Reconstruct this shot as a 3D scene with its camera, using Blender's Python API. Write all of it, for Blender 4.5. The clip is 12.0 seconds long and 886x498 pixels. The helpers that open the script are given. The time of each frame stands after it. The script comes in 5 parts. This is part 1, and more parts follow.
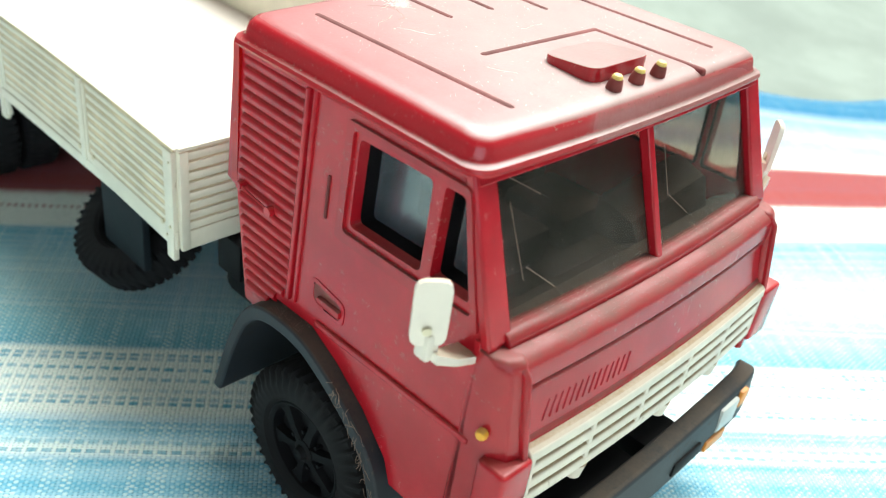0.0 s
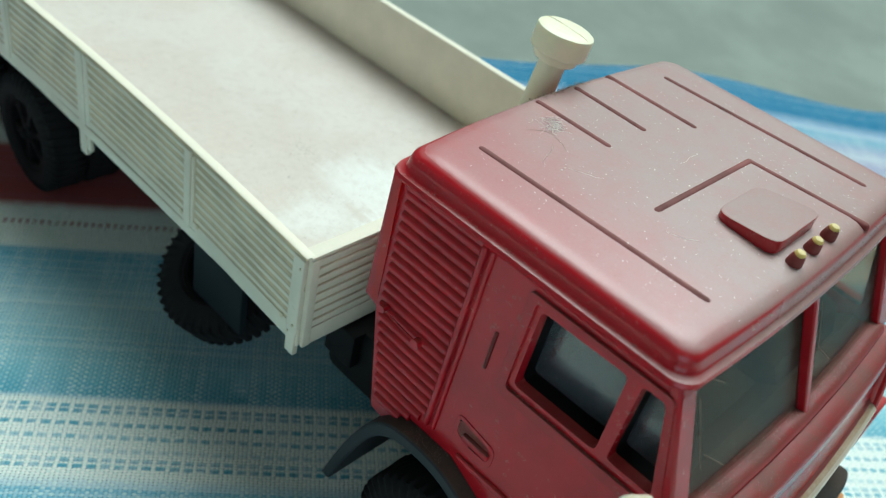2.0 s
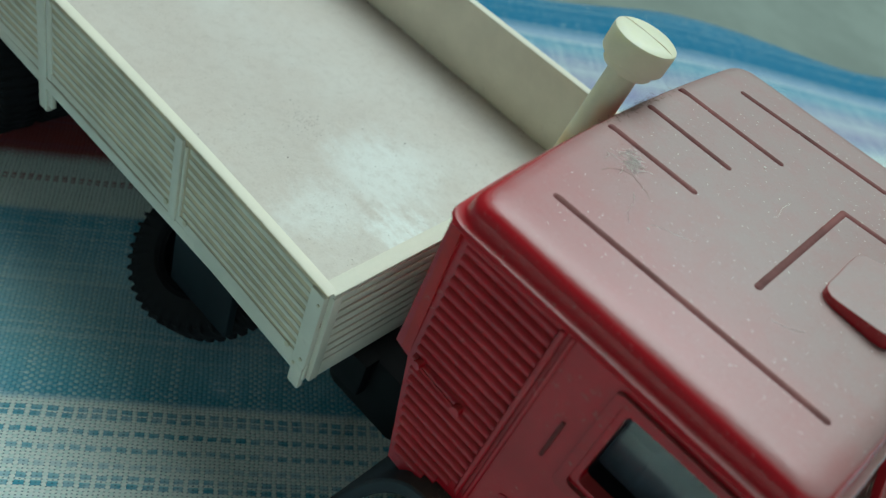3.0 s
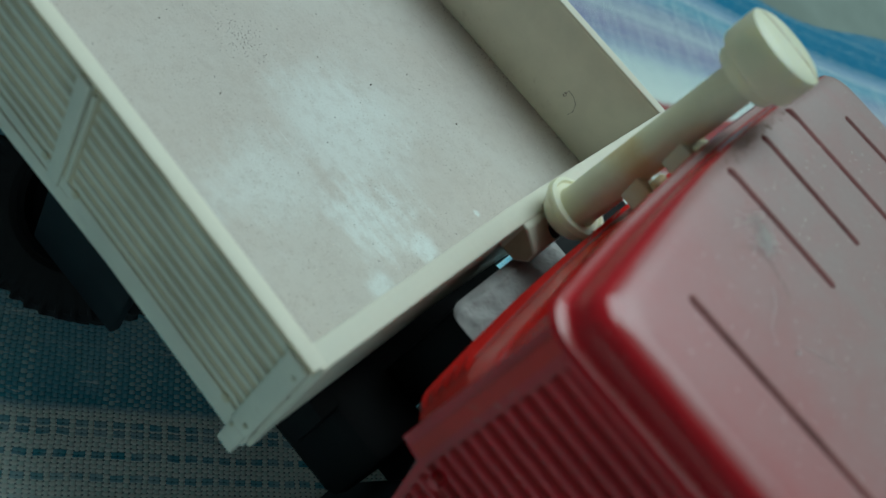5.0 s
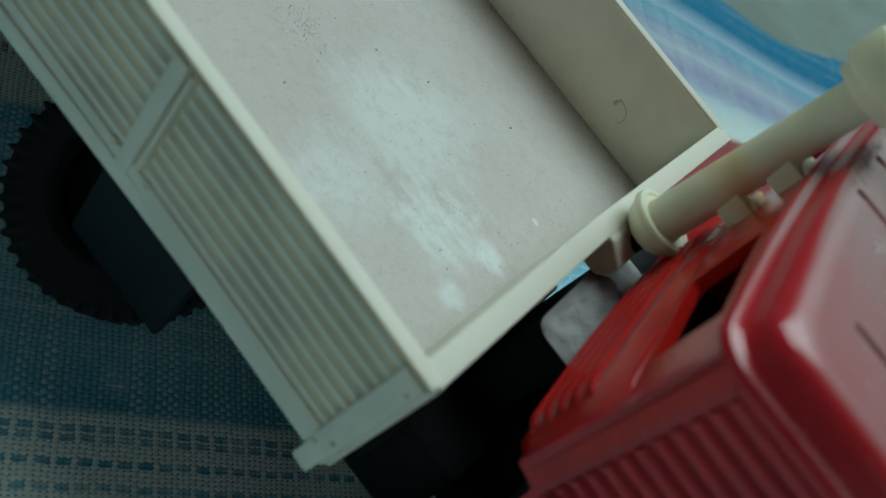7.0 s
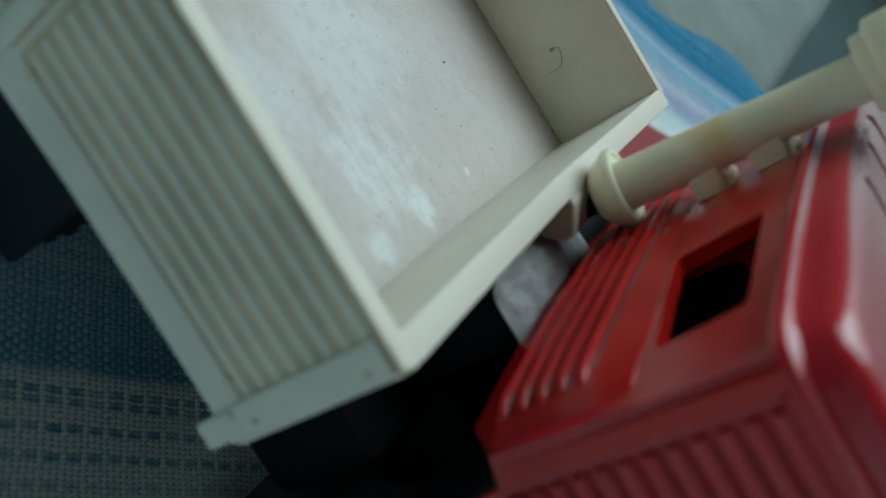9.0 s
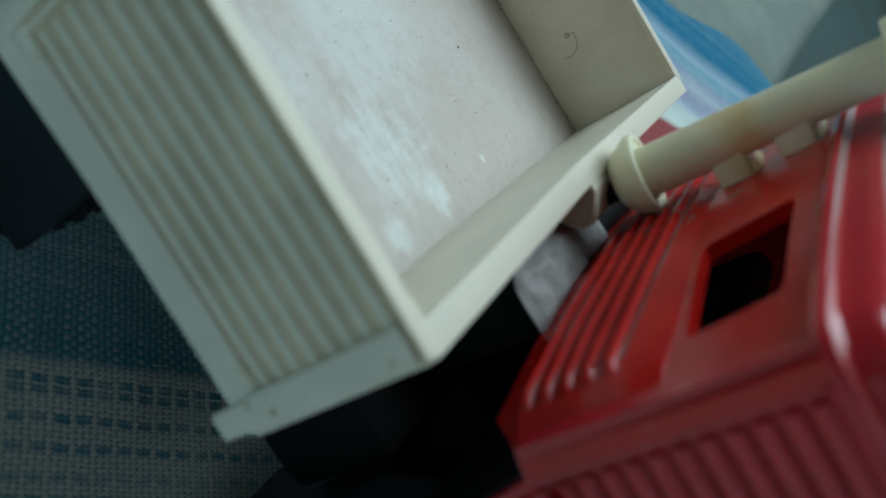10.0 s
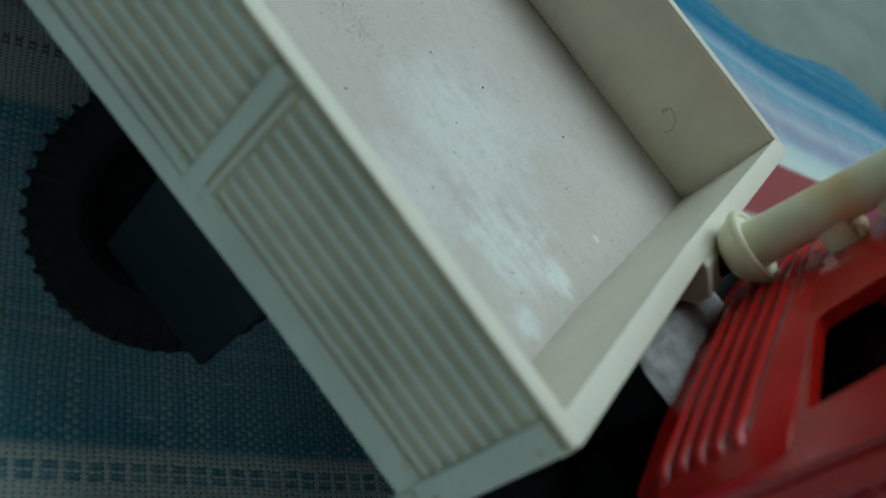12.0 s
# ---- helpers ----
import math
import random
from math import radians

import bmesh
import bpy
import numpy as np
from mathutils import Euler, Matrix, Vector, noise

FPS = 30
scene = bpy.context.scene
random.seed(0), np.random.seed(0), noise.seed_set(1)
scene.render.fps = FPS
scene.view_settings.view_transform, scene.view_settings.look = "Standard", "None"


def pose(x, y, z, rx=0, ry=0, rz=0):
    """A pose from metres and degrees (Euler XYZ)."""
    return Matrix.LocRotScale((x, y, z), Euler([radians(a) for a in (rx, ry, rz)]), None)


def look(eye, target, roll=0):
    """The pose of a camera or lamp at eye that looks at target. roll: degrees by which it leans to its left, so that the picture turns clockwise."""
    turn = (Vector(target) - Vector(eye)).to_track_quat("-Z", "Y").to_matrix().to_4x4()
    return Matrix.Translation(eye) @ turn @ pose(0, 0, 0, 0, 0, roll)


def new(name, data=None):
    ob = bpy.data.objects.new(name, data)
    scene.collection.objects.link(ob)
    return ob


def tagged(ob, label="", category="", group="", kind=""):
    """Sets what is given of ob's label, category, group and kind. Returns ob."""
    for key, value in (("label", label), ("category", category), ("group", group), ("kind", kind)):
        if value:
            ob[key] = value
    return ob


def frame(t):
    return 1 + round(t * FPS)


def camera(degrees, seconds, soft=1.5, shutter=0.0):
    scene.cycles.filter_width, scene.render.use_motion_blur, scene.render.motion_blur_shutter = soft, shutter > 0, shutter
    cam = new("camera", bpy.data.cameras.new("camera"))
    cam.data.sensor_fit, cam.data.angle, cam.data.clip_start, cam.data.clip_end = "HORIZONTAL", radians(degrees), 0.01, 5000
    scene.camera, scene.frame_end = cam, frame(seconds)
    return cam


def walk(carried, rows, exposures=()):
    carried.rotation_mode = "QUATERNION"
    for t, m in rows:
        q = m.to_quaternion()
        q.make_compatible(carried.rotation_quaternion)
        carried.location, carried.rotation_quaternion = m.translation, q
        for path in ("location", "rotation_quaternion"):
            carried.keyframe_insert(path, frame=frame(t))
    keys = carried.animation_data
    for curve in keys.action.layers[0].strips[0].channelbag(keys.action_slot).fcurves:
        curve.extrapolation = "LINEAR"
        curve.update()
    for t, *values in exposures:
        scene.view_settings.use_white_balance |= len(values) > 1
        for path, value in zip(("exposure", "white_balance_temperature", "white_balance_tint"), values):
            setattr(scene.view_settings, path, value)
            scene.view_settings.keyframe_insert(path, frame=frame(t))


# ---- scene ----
SOFT = 1.25
cam = camera(54.0, 12.0, soft=SOFT)
PATH = [
    (0, (0.07888, -0.07163, 0.08451), (0.02378, -0.00714, 0.03155), 8.66),
    (0.5, (0.07460, -0.07069, 0.08893), (0.02067, -0.00626, 0.03471), 9.48),
    (1, (0.06619, -0.07167, 0.09380), (0.01500, -0.00771, 0.03646), 11.02),
    (1.5, (0.05895, -0.07440, 0.09708), (0.01002, -0.01009, 0.03817), 12.84),
    (2, (0.05330, -0.07625, 0.09904), (0.00604, -0.01236, 0.03834), 14.20),
    (2.5, (0.04148, -0.07596, 0.09824), (-0.00045, -0.01123, 0.03458), 17.61),
    (3, (0.03168, -0.06967, 0.09825), (-0.00315, -0.00503, 0.03037), 23.20),
    (3.2, (0.02852, -0.06664, 0.09711), (-0.00283, -0.00133, 0.02817), 26.04),
    (4.8, (0.00670, -0.05793, 0.08740), (-0.00481, 0.01166, 0.01652), 42.82),
    (5, (0.00427, -0.05747, 0.08440), (-0.00504, 0.01314, 0.01420), 44.70),
    (5.5, (-0.00181, -0.05954, 0.07926), (-0.00931, 0.01296, 0.01080), 47.55),
    (6, (-0.00297, -0.06046, 0.07710), (-0.00925, 0.01347, 0.01006), 48.63),
    (6.5, (-0.00304, -0.06073, 0.07619), (-0.00883, 0.01375, 0.00972), 48.91),
    (7, (-0.00354, -0.06089, 0.07583), (-0.00852, 0.01394, 0.00968), 49.56),
    (7.2, (-0.00368, -0.06120, 0.07558), (-0.00838, 0.01388, 0.00970), 49.91),
    (8.8, (-0.00829, -0.05744, 0.06569), (0.00289, 0.02435, 0.00924), 61.82),
    (9, (-0.00862, -0.05728, 0.06504), (0.00330, 0.02453, 0.00878), 62.38),
    (9.5, (-0.00878, -0.05710, 0.06410), (0.00374, 0.02464, 0.00788), 62.83),
    (10, (-0.00874, -0.05675, 0.06332), (0.00376, 0.02466, 0.00661), 62.67),
    (10.5, (-0.00876, -0.05715, 0.06289), (0.00405, 0.02428, 0.00627), 62.93),
    (11, (-0.00953, -0.05813, 0.06290), (0.00287, 0.02351, 0.00649), 62.73),
    (11.5, (-0.01114, -0.05982, 0.06520), (-0.00395, 0.02091, 0.00662), 58.24),
    (12, (-0.01224, -0.06108, 0.06726), (-0.01185, 0.01688, 0.00463), 52.56),
]
cam.data.dof.use_dof = True
cam.data.dof.focus_distance = 0.090
cam.data.dof.aperture_fstop = 40.0
walk(cam, [(t, look(eye, target, roll)) for t, eye, target, roll in PATH],
     exposures=[(0.0, 1.10, 6600, 10), (0.8, 0.80, 6450, 8), (1.5, 0.02, 6250, 3), (2.0, -0.03, 6050, 1), (2.5, -0.24, 5950, -1), (3.0, -0.57, 5850, -4),
                (5.0, -0.98, 5550, -7), (7.0, -1.0, 5550, -7), (9.0, -0.90, 5480, 0), (11.5, -0.76, 5480, 0), (12.0, -1.10, 5530, -3)])

from mathutils import noise
from mathutils.geometry import tessellate_polygon

# ---- light ----
# The table stands at a window; STRIPE runs along the window wall, ACROSS points from the toy to the window.
STRIPE = Vector((math.cos(radians(51)), math.sin(radians(51)), 0))
ACROSS = Vector((-math.sin(radians(51)), math.cos(radians(51)), 0))
ROOM = Matrix((STRIPE, ACROSS, Vector((0, 0, 1)))).transposed().to_4x4()   # local x along the window wall, y towards it

world = bpy.data.worlds.new("sky")
scene.world = world
world.use_nodes = True
wn = world.node_tree
sky = wn.nodes.new("ShaderNodeTexSky")
sky.sky_type, sky.sun_disc = "NISHITA", False
sky.sun_elevation, sky.sun_rotation = radians(50), radians(200)
wn.links.new(sky.outputs[0], wn.nodes["Background"].inputs[0])
wn.nodes["Background"].inputs[1].default_value = 0.12


def area(name, m, sx, sy, watts, color):
    data = bpy.data.lights.new(name, "AREA")
    data.shape, data.size, data.size_y, data.energy, data.color = "RECTANGLE", sx, sy, watts, color
    ob = new(name, data)
    ob.matrix_world = m
    return ob


area("window_light", ROOM @ look((0.34, 0.60, 1.16), (0.16, 0.0, 0.05)), 1.15, 0.95, 35.0, (0.93, 1.0, 0.97))
# added fill lamp from the near side of the room, no known source
area("far_window_light", ROOM @ look((-0.15, -1.98, 0.80), (-0.05, 0.0, 0.2)), 1.5, 1.15, 3.9, (0.97, 1.0, 0.96))


# ---- node helpers ----
class Nodes:
    """Short names for the nodes of one material."""

    def __init__(self, name):
        self.mat = bpy.data.materials.new(name)
        self.mat.use_nodes = True
        self.tree = self.mat.node_tree
        self.bsdf = self.tree.nodes["Principled BSDF"]
        self.geo = self.add("ShaderNodeNewGeometry")

    def add(self, kind):
        return self.tree.nodes.new(kind)

    def put(self, socket, value):
        if isinstance(value, bpy.types.NodeSocket):
            self.tree.links.new(value, socket)
        elif value is not None:
            socket.default_value = value

    def math(self, op, a, b=None, c=None, clamp=False):
        n = self.add("ShaderNodeMath")
        n.operation, n.use_clamp = op, clamp
        for s, v in zip(n.inputs, (a, b, c)):
            self.put(s, v)
        return n.outputs[0]

    def noise(self, scale, detail=4, rough=0.6, vector=None, distortion=0.0):
        n = self.add("ShaderNodeTexNoise")
        self.put(n.inputs["Vector"], vector or self.geo.outputs["Position"])
        n.inputs["Scale"].default_value, n.inputs["Detail"].default_value = scale, detail
        n.inputs["Roughness"].default_value, n.inputs["Distortion"].default_value = rough, distortion
        return n.outputs["Fac"]

    def stretched(self, sx, sy, sz):
        n = self.add("ShaderNodeVectorMath")
        n.operation = "MULTIPLY"
        self.put(n.inputs[0], self.geo.outputs["Position"])
        n.inputs[1].default_value = (sx, sy, sz)
        return n.outputs[0]

    def band(self, value, lo, hi, out0=0.0, out1=1.0):
        n = self.add("ShaderNodeMapRange")
        n.interpolation_type = "SMOOTHSTEP"
        self.put(n.inputs["Value"], value)
        for key, v in zip(("From Min", "From Max", "To Min", "To Max"), (lo, hi, out0, out1)):
            n.inputs[key].default_value = v
        return n.outputs[0]

    def mix(self, fac, a, b, blend="MIX"):
        n = self.add("ShaderNodeMix")
        n.data_type, n.blend_type = "RGBA", blend
        self.put(n.inputs[0], fac)
        for s, v in ((n.inputs[6], a), (n.inputs[7], b)):
            self.put(s, (*v, 1.0) if isinstance(v, tuple) and len(v) == 3 else v)
        return n.outputs[2]

    def ramp(self, value, stops, smooth="LINEAR"):
        n = self.add("ShaderNodeValToRGB")
        n.color_ramp.interpolation = smooth
        while len(n.color_ramp.elements) < len(stops):
            n.color_ramp.elements.new(0.5)
        for e, (at, col) in zip(n.color_ramp.elements, stops):
            e.position, e.color = at, (*col, 1.0)
        self.put(n.inputs[0], value)
        return n.outputs[0]

    def axis(self, name, source=None):
        n = self.add("ShaderNodeSeparateXYZ")
        self.put(n.inputs[0], source or self.geo.outputs["Position"])
        return n.outputs[name]

    def bump(self, height, strength, distance):
        n = self.add("ShaderNodeBump")
        n.inputs["Strength"].default_value, n.inputs["Distance"].default_value = strength, distance
        self.put(n.inputs["Height"], height)
        self.put(self.bsdf.inputs["Normal"], n.outputs[0])

    def finish(self, color, rough, metal=0.0, spec=0.5):
        self.put(self.bsdf.inputs["Base Color"], (*color, 1.0) if isinstance(color, tuple) and len(color) == 3 else color)
        self.put(self.bsdf.inputs["Roughness"], rough)
        self.bsdf.inputs["Metallic"].default_value = metal
        self.bsdf.inputs["Specular IOR Level"].default_value = spec
        return self.mat


# ---- materials ----
def plastic(name, color, rough=0.35, dust=(0.4, 0.36, 0.33), dust_most=0.0, mottle=0.12, dust_low=0.55, dust_high=0.98, thin_part=0.55, spec=0.5, grime=0.0, stain=None):
    """Moulded plastic with a film of dust that lies on faces turned upwards."""
    n = Nodes(name)
    up = n.axis("Z", n.geo.outputs["Normal"])
    big, fine = n.noise(180, 5), n.noise(2600, 3, 0.7)
    base = n.mix(n.band(big, 0.3, 0.7), tuple(c * (1 - mottle) for c in color), tuple(min(1, c * (1 + mottle)) for c in color))
    lying = n.math("MULTIPLY", n.band(up, dust_low, dust_high), n.band(n.math("ADD", big, n.math("MULTIPLY", fine, 0.5)), 0.45, 0.95, thin_part, 1.0))
    film = n.math("MULTIPLY", lying, dust_most)
    thin = n.math("MULTIPLY", n.band(fine, 0.58, 0.75), 0.03 + 0.06 * dust_most)
    film = n.math("MAXIMUM", film, thin)
    if grime:
        spots = n.math("MULTIPLY", n.band(n.noise(1100, 5, 0.75), 0.54, 0.70), n.band(n.noise(90, 3), 0.46, 0.64))
        film = n.math("MAXIMUM", film, n.math("MULTIPLY", spots, grime))
    n.bump(fine, 0.12, 0.0001)
    if stain:
        z, half, tint = stain
        ragged = n.math("ADD", n.axis("Z"), n.math("MULTIPLY", n.math("SUBTRACT", n.noise(300, 4), 0.5), half * 2))
        base = n.mix(n.math("MULTIPLY", n.band(n.math("ABSOLUTE", n.math("SUBTRACT", ragged, z)), 0.0, half, 1.0, 0.0), 0.75), base, tint)
    return n.finish(n.mix(film, base, dust), n.math("ADD", n.math("MULTIPLY", film, 0.55), rough, clamp=True), spec=spec)


RED = plastic("red_plastic", (0.43, 0.010, 0.020), 0.22, (0.30, 0.12, 0.09), 0.36, spec=0.40, grime=0.28)
LEDGE_RED = plastic("brown_dusted_red_plastic", (0.38, 0.012, 0.02), 0.22, (0.145, 0.085, 0.068), 0.85, dust_low=0.15, dust_high=0.95, thin_part=0.35, spec=0.4, grime=0.7)
RED_GLOSS = plastic("glossy_red_plastic", (0.46, 0.008, 0.006), 0.20, (0.15, 0.04, 0.03), 0.08, spec=0.32, grime=0.45)


def roof_material():
    """Red plastic under dust that thickens towards the front and the far side."""
    n = Nodes("dusty_red_plastic")
    up = n.axis("Z", n.geo.outputs["Normal"])
    big, mid, fine = n.noise(45, 4), n.noise(300, 5, 0.65), n.noise(2600, 3, 0.7)
    lie = n.math("ADD", n.math("ADD", n.math("MULTIPLY", n.axis("X"), 25.0), n.math("MULTIPLY_ADD", n.axis("Y"), 60.0, 0.35)), n.math("MULTIPLY", n.math("SUBTRACT", big, 0.5), 1.6))
    near = n.band(lie, -1.5, 0.9)
    deep = n.math("ADD", n.math("MULTIPLY", near, 0.42), 0.42)
    film = n.math("MULTIPLY", n.math("MULTIPLY", n.band(n.math("ADD", up, n.math("MULTIPLY", near, 0.30)), 0.84, 1.10), deep), n.band(n.math("ADD", mid, n.math("MULTIPLY", fine, 0.4)), 0.45, 0.85, 0.86, 1.0))
    film = n.math("MAXIMUM", film, n.math("MULTIPLY", n.band(fine, 0.58, 0.72), 0.16))
    dust = n.mix(n.band(fine, 0.60, 0.78, 0.0, 0.6), n.mix(n.band(lie, -0.8, 1.0), (0.355, 0.235, 0.228), (0.315, 0.275, 0.255)), (0.50, 0.43, 0.41))
    caught = n.math("MULTIPLY", n.band(n.axis("X"), 0.0392, 0.0412), n.band(n.math("ADD", mid, n.math("MULTIPLY", fine, 0.6)), 0.62, 1.05, 0.1, 0.75))
    dust = n.mix(caught, dust, (0.20, 0.135, 0.11))
    front = n.math("MULTIPLY", n.band(n.math("ADD", n.axis("X"), n.math("MULTIPLY", n.math("SUBTRACT", big, 0.5), 0.012)), 0.026, 0.042), n.band(n.axis("Y"), -0.012, 0.010))
    dust = n.mix(n.math("MULTIPLY", front, 0.6), dust, (0.21, 0.145, 0.125))
    film = n.math("MAXIMUM", film, n.math("MULTIPLY", n.band(n.axis("X"), 0.0392, 0.0412, 0.0, 0.55), n.band(n.axis("Y"), -0.0105, -0.0080, 0.25, 1.0)))
    dust = n.mix(n.math("MULTIPLY", n.band(n.noise(4300, 2, 0.6), 0.62, 0.74), 0.3), dust, (0.13, 0.09, 0.075))
    n.put(n.bsdf.inputs["Sheen Weight"], n.math("MULTIPLY_ADD", film, 0.16, 0.0))
    n.put(n.bsdf.inputs["Sheen Roughness"], 0.35)
    n.put(n.bsdf.inputs["Sheen Tint"], (1.0, 0.76, 0.74, 1.0))
    n.bump(n.math("ADD", fine, mid), 0.22, 0.00012)
    return n.finish(n.mix(film, (0.42, 0.012, 0.020), dust), n.math("ADD", n.math("MULTIPLY", film, 0.36), 0.16, clamp=True), spec=0.55)


ROOF_RED = roof_material()
GROOVE_RED = plastic("dusty_groove_red", (0.24, 0.012, 0.012), 0.5, (0.22, 0.15, 0.14), 0.9, dust_low=-0.6, dust_high=0.2, thin_part=0.05, spec=0.2, grime=0.9)

RED_CLEAN = plastic("red_plastic_bare", (0.15, 0.030, 0.030), 0.75, (0.27, 0.17, 0.155), 0.45, 0.45, spec=0.2, grime=0.7)
IVORY = plastic("ivory_plastic", (0.78, 0.735, 0.605), 0.42, (0.58, 0.51, 0.40), 0.40, 0.05, grime=0.45)
GRIME = plastic("grimy_ivory_plastic", (0.52, 0.43, 0.28), 0.6, (0.36, 0.29, 0.18), 0.4, 0.2)
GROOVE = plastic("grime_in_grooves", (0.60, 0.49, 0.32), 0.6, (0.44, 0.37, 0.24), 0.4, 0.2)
YELLOWED = plastic("yellowed_ivory_plastic", (0.68, 0.61, 0.43), 0.45, (0.6, 0.55, 0.45), 0.3, 0.12)
CREAM = plastic("cream_plastic", (0.82, 0.78, 0.57), 0.36, (0.55, 0.5, 0.42), 0.2, 0.06, grime=0.2, stain=(0.0482, 0.0024, (0.74, 0.55, 0.24)))
CREAM.node_tree.nodes["Principled BSDF"].inputs["Subsurface Weight"].default_value = 0.35
CREAM.node_tree.nodes["Principled BSDF"].inputs["Subsurface Radius"].default_value = (1.0, 0.9, 0.6)
CREAM.node_tree.nodes["Principled BSDF"].inputs["Subsurface Scale"].default_value = 0.0015
WHITE = plastic("white_plastic", (0.76, 0.70, 0.61), 0.45, (0.48, 0.38, 0.24), 0.8, 0.05)
GRILLE_WHITE = plastic("brown_stained_white_plastic", (0.74, 0.67, 0.56), 0.45, (0.33, 0.22, 0.11), 0.85, 0.08, grime=0.5)
BLACK = plastic("black_plastic", (0.005, 0.005, 0.006), 0.6, (0.05, 0.045, 0.04), 0.06, spec=0.13)
SLATE = plastic("slate_plastic", (0.016, 0.020, 0.026), 0.55, (0.135, 0.10, 0.072), 0.65, thin_part=0.25, spec=0.35, grime=0.5)
PLATE = plastic("dark_slate_plastic", (0.008, 0.013, 0.017), 0.6, (0.06, 0.055, 0.05), 0.2, spec=0.2)
RUBBER = plastic("black_rubber", (0.008, 0.008, 0.009), 0.8, (0.08, 0.075, 0.07), 0.14, spec=0.22)
DUSTY = plastic("thick_grey_dust", (0.28, 0.265, 0.255), 0.95, (0.43, 0.41, 0.395), 0.9, 0.2, thin_part=0.75, spec=0.1)
SEAT = plastic("dark_brown_plastic", (0.022, 0.019, 0.016), 0.7, (0.13, 0.10, 0.08), 0.4, spec=0.25)
DASH = plastic("dusty_brown_plastic", (0.06, 0.05, 0.042), 0.7, (0.15, 0.12, 0.10), 0.7, spec=0.2)
DIRT = plastic("brown_dirt", (0.20, 0.035, 0.03), 0.7, (0.30, 0.17, 0.11), 0.6, 0.3, grime=0.9)
YELLOW = plastic("yellow_paint", (0.66, 0.49, 0.14), 0.5, (0.6, 0.55, 0.45), 0.4)
AMBER = plastic("amber_paint", (0.80, 0.40, 0.03), 0.4, (0.5, 0.4, 0.3), 0.3)
ORANGE = plastic("orange_paint", (0.75, 0.26, 0.03), 0.4, (0.5, 0.4, 0.3), 0.2)
LAMPGREY = plastic("grey_white_paint", (0.55, 0.55, 0.52), 0.35, (0.5, 0.45, 0.4), 0.2)
CRUMB = plastic("dark_brown_dirt", (0.11, 0.075, 0.055), 0.95, spec=0.1)
GRIME_BROWN = plastic("caked_brown_grime", (0.30, 0.20, 0.09), 0.9, spec=0.1)
HAIR = plastic("dust_fibre", (0.16, 0.13, 0.10), 0.9)
LINT = plastic("brown_lint", (0.26, 0.18, 0.14), 0.95)
TUFT = plastic("tan_lint", (0.36, 0.28, 0.22), 0.95, spec=0.1)
THREAD = plastic("pale_dust_fibre", (0.45, 0.40, 0.33), 0.9)
WISP = plastic("pale_lint", (0.86, 0.80, 0.70), 0.7, spec=0.3)
for key, value in (("Subsurface Weight", 1.0), ("Subsurface Radius", (1.0, 0.95, 0.85)), ("Subsurface Scale", 0.0008)):
    WISP.node_tree.nodes["Principled BSDF"].inputs[key].default_value = value


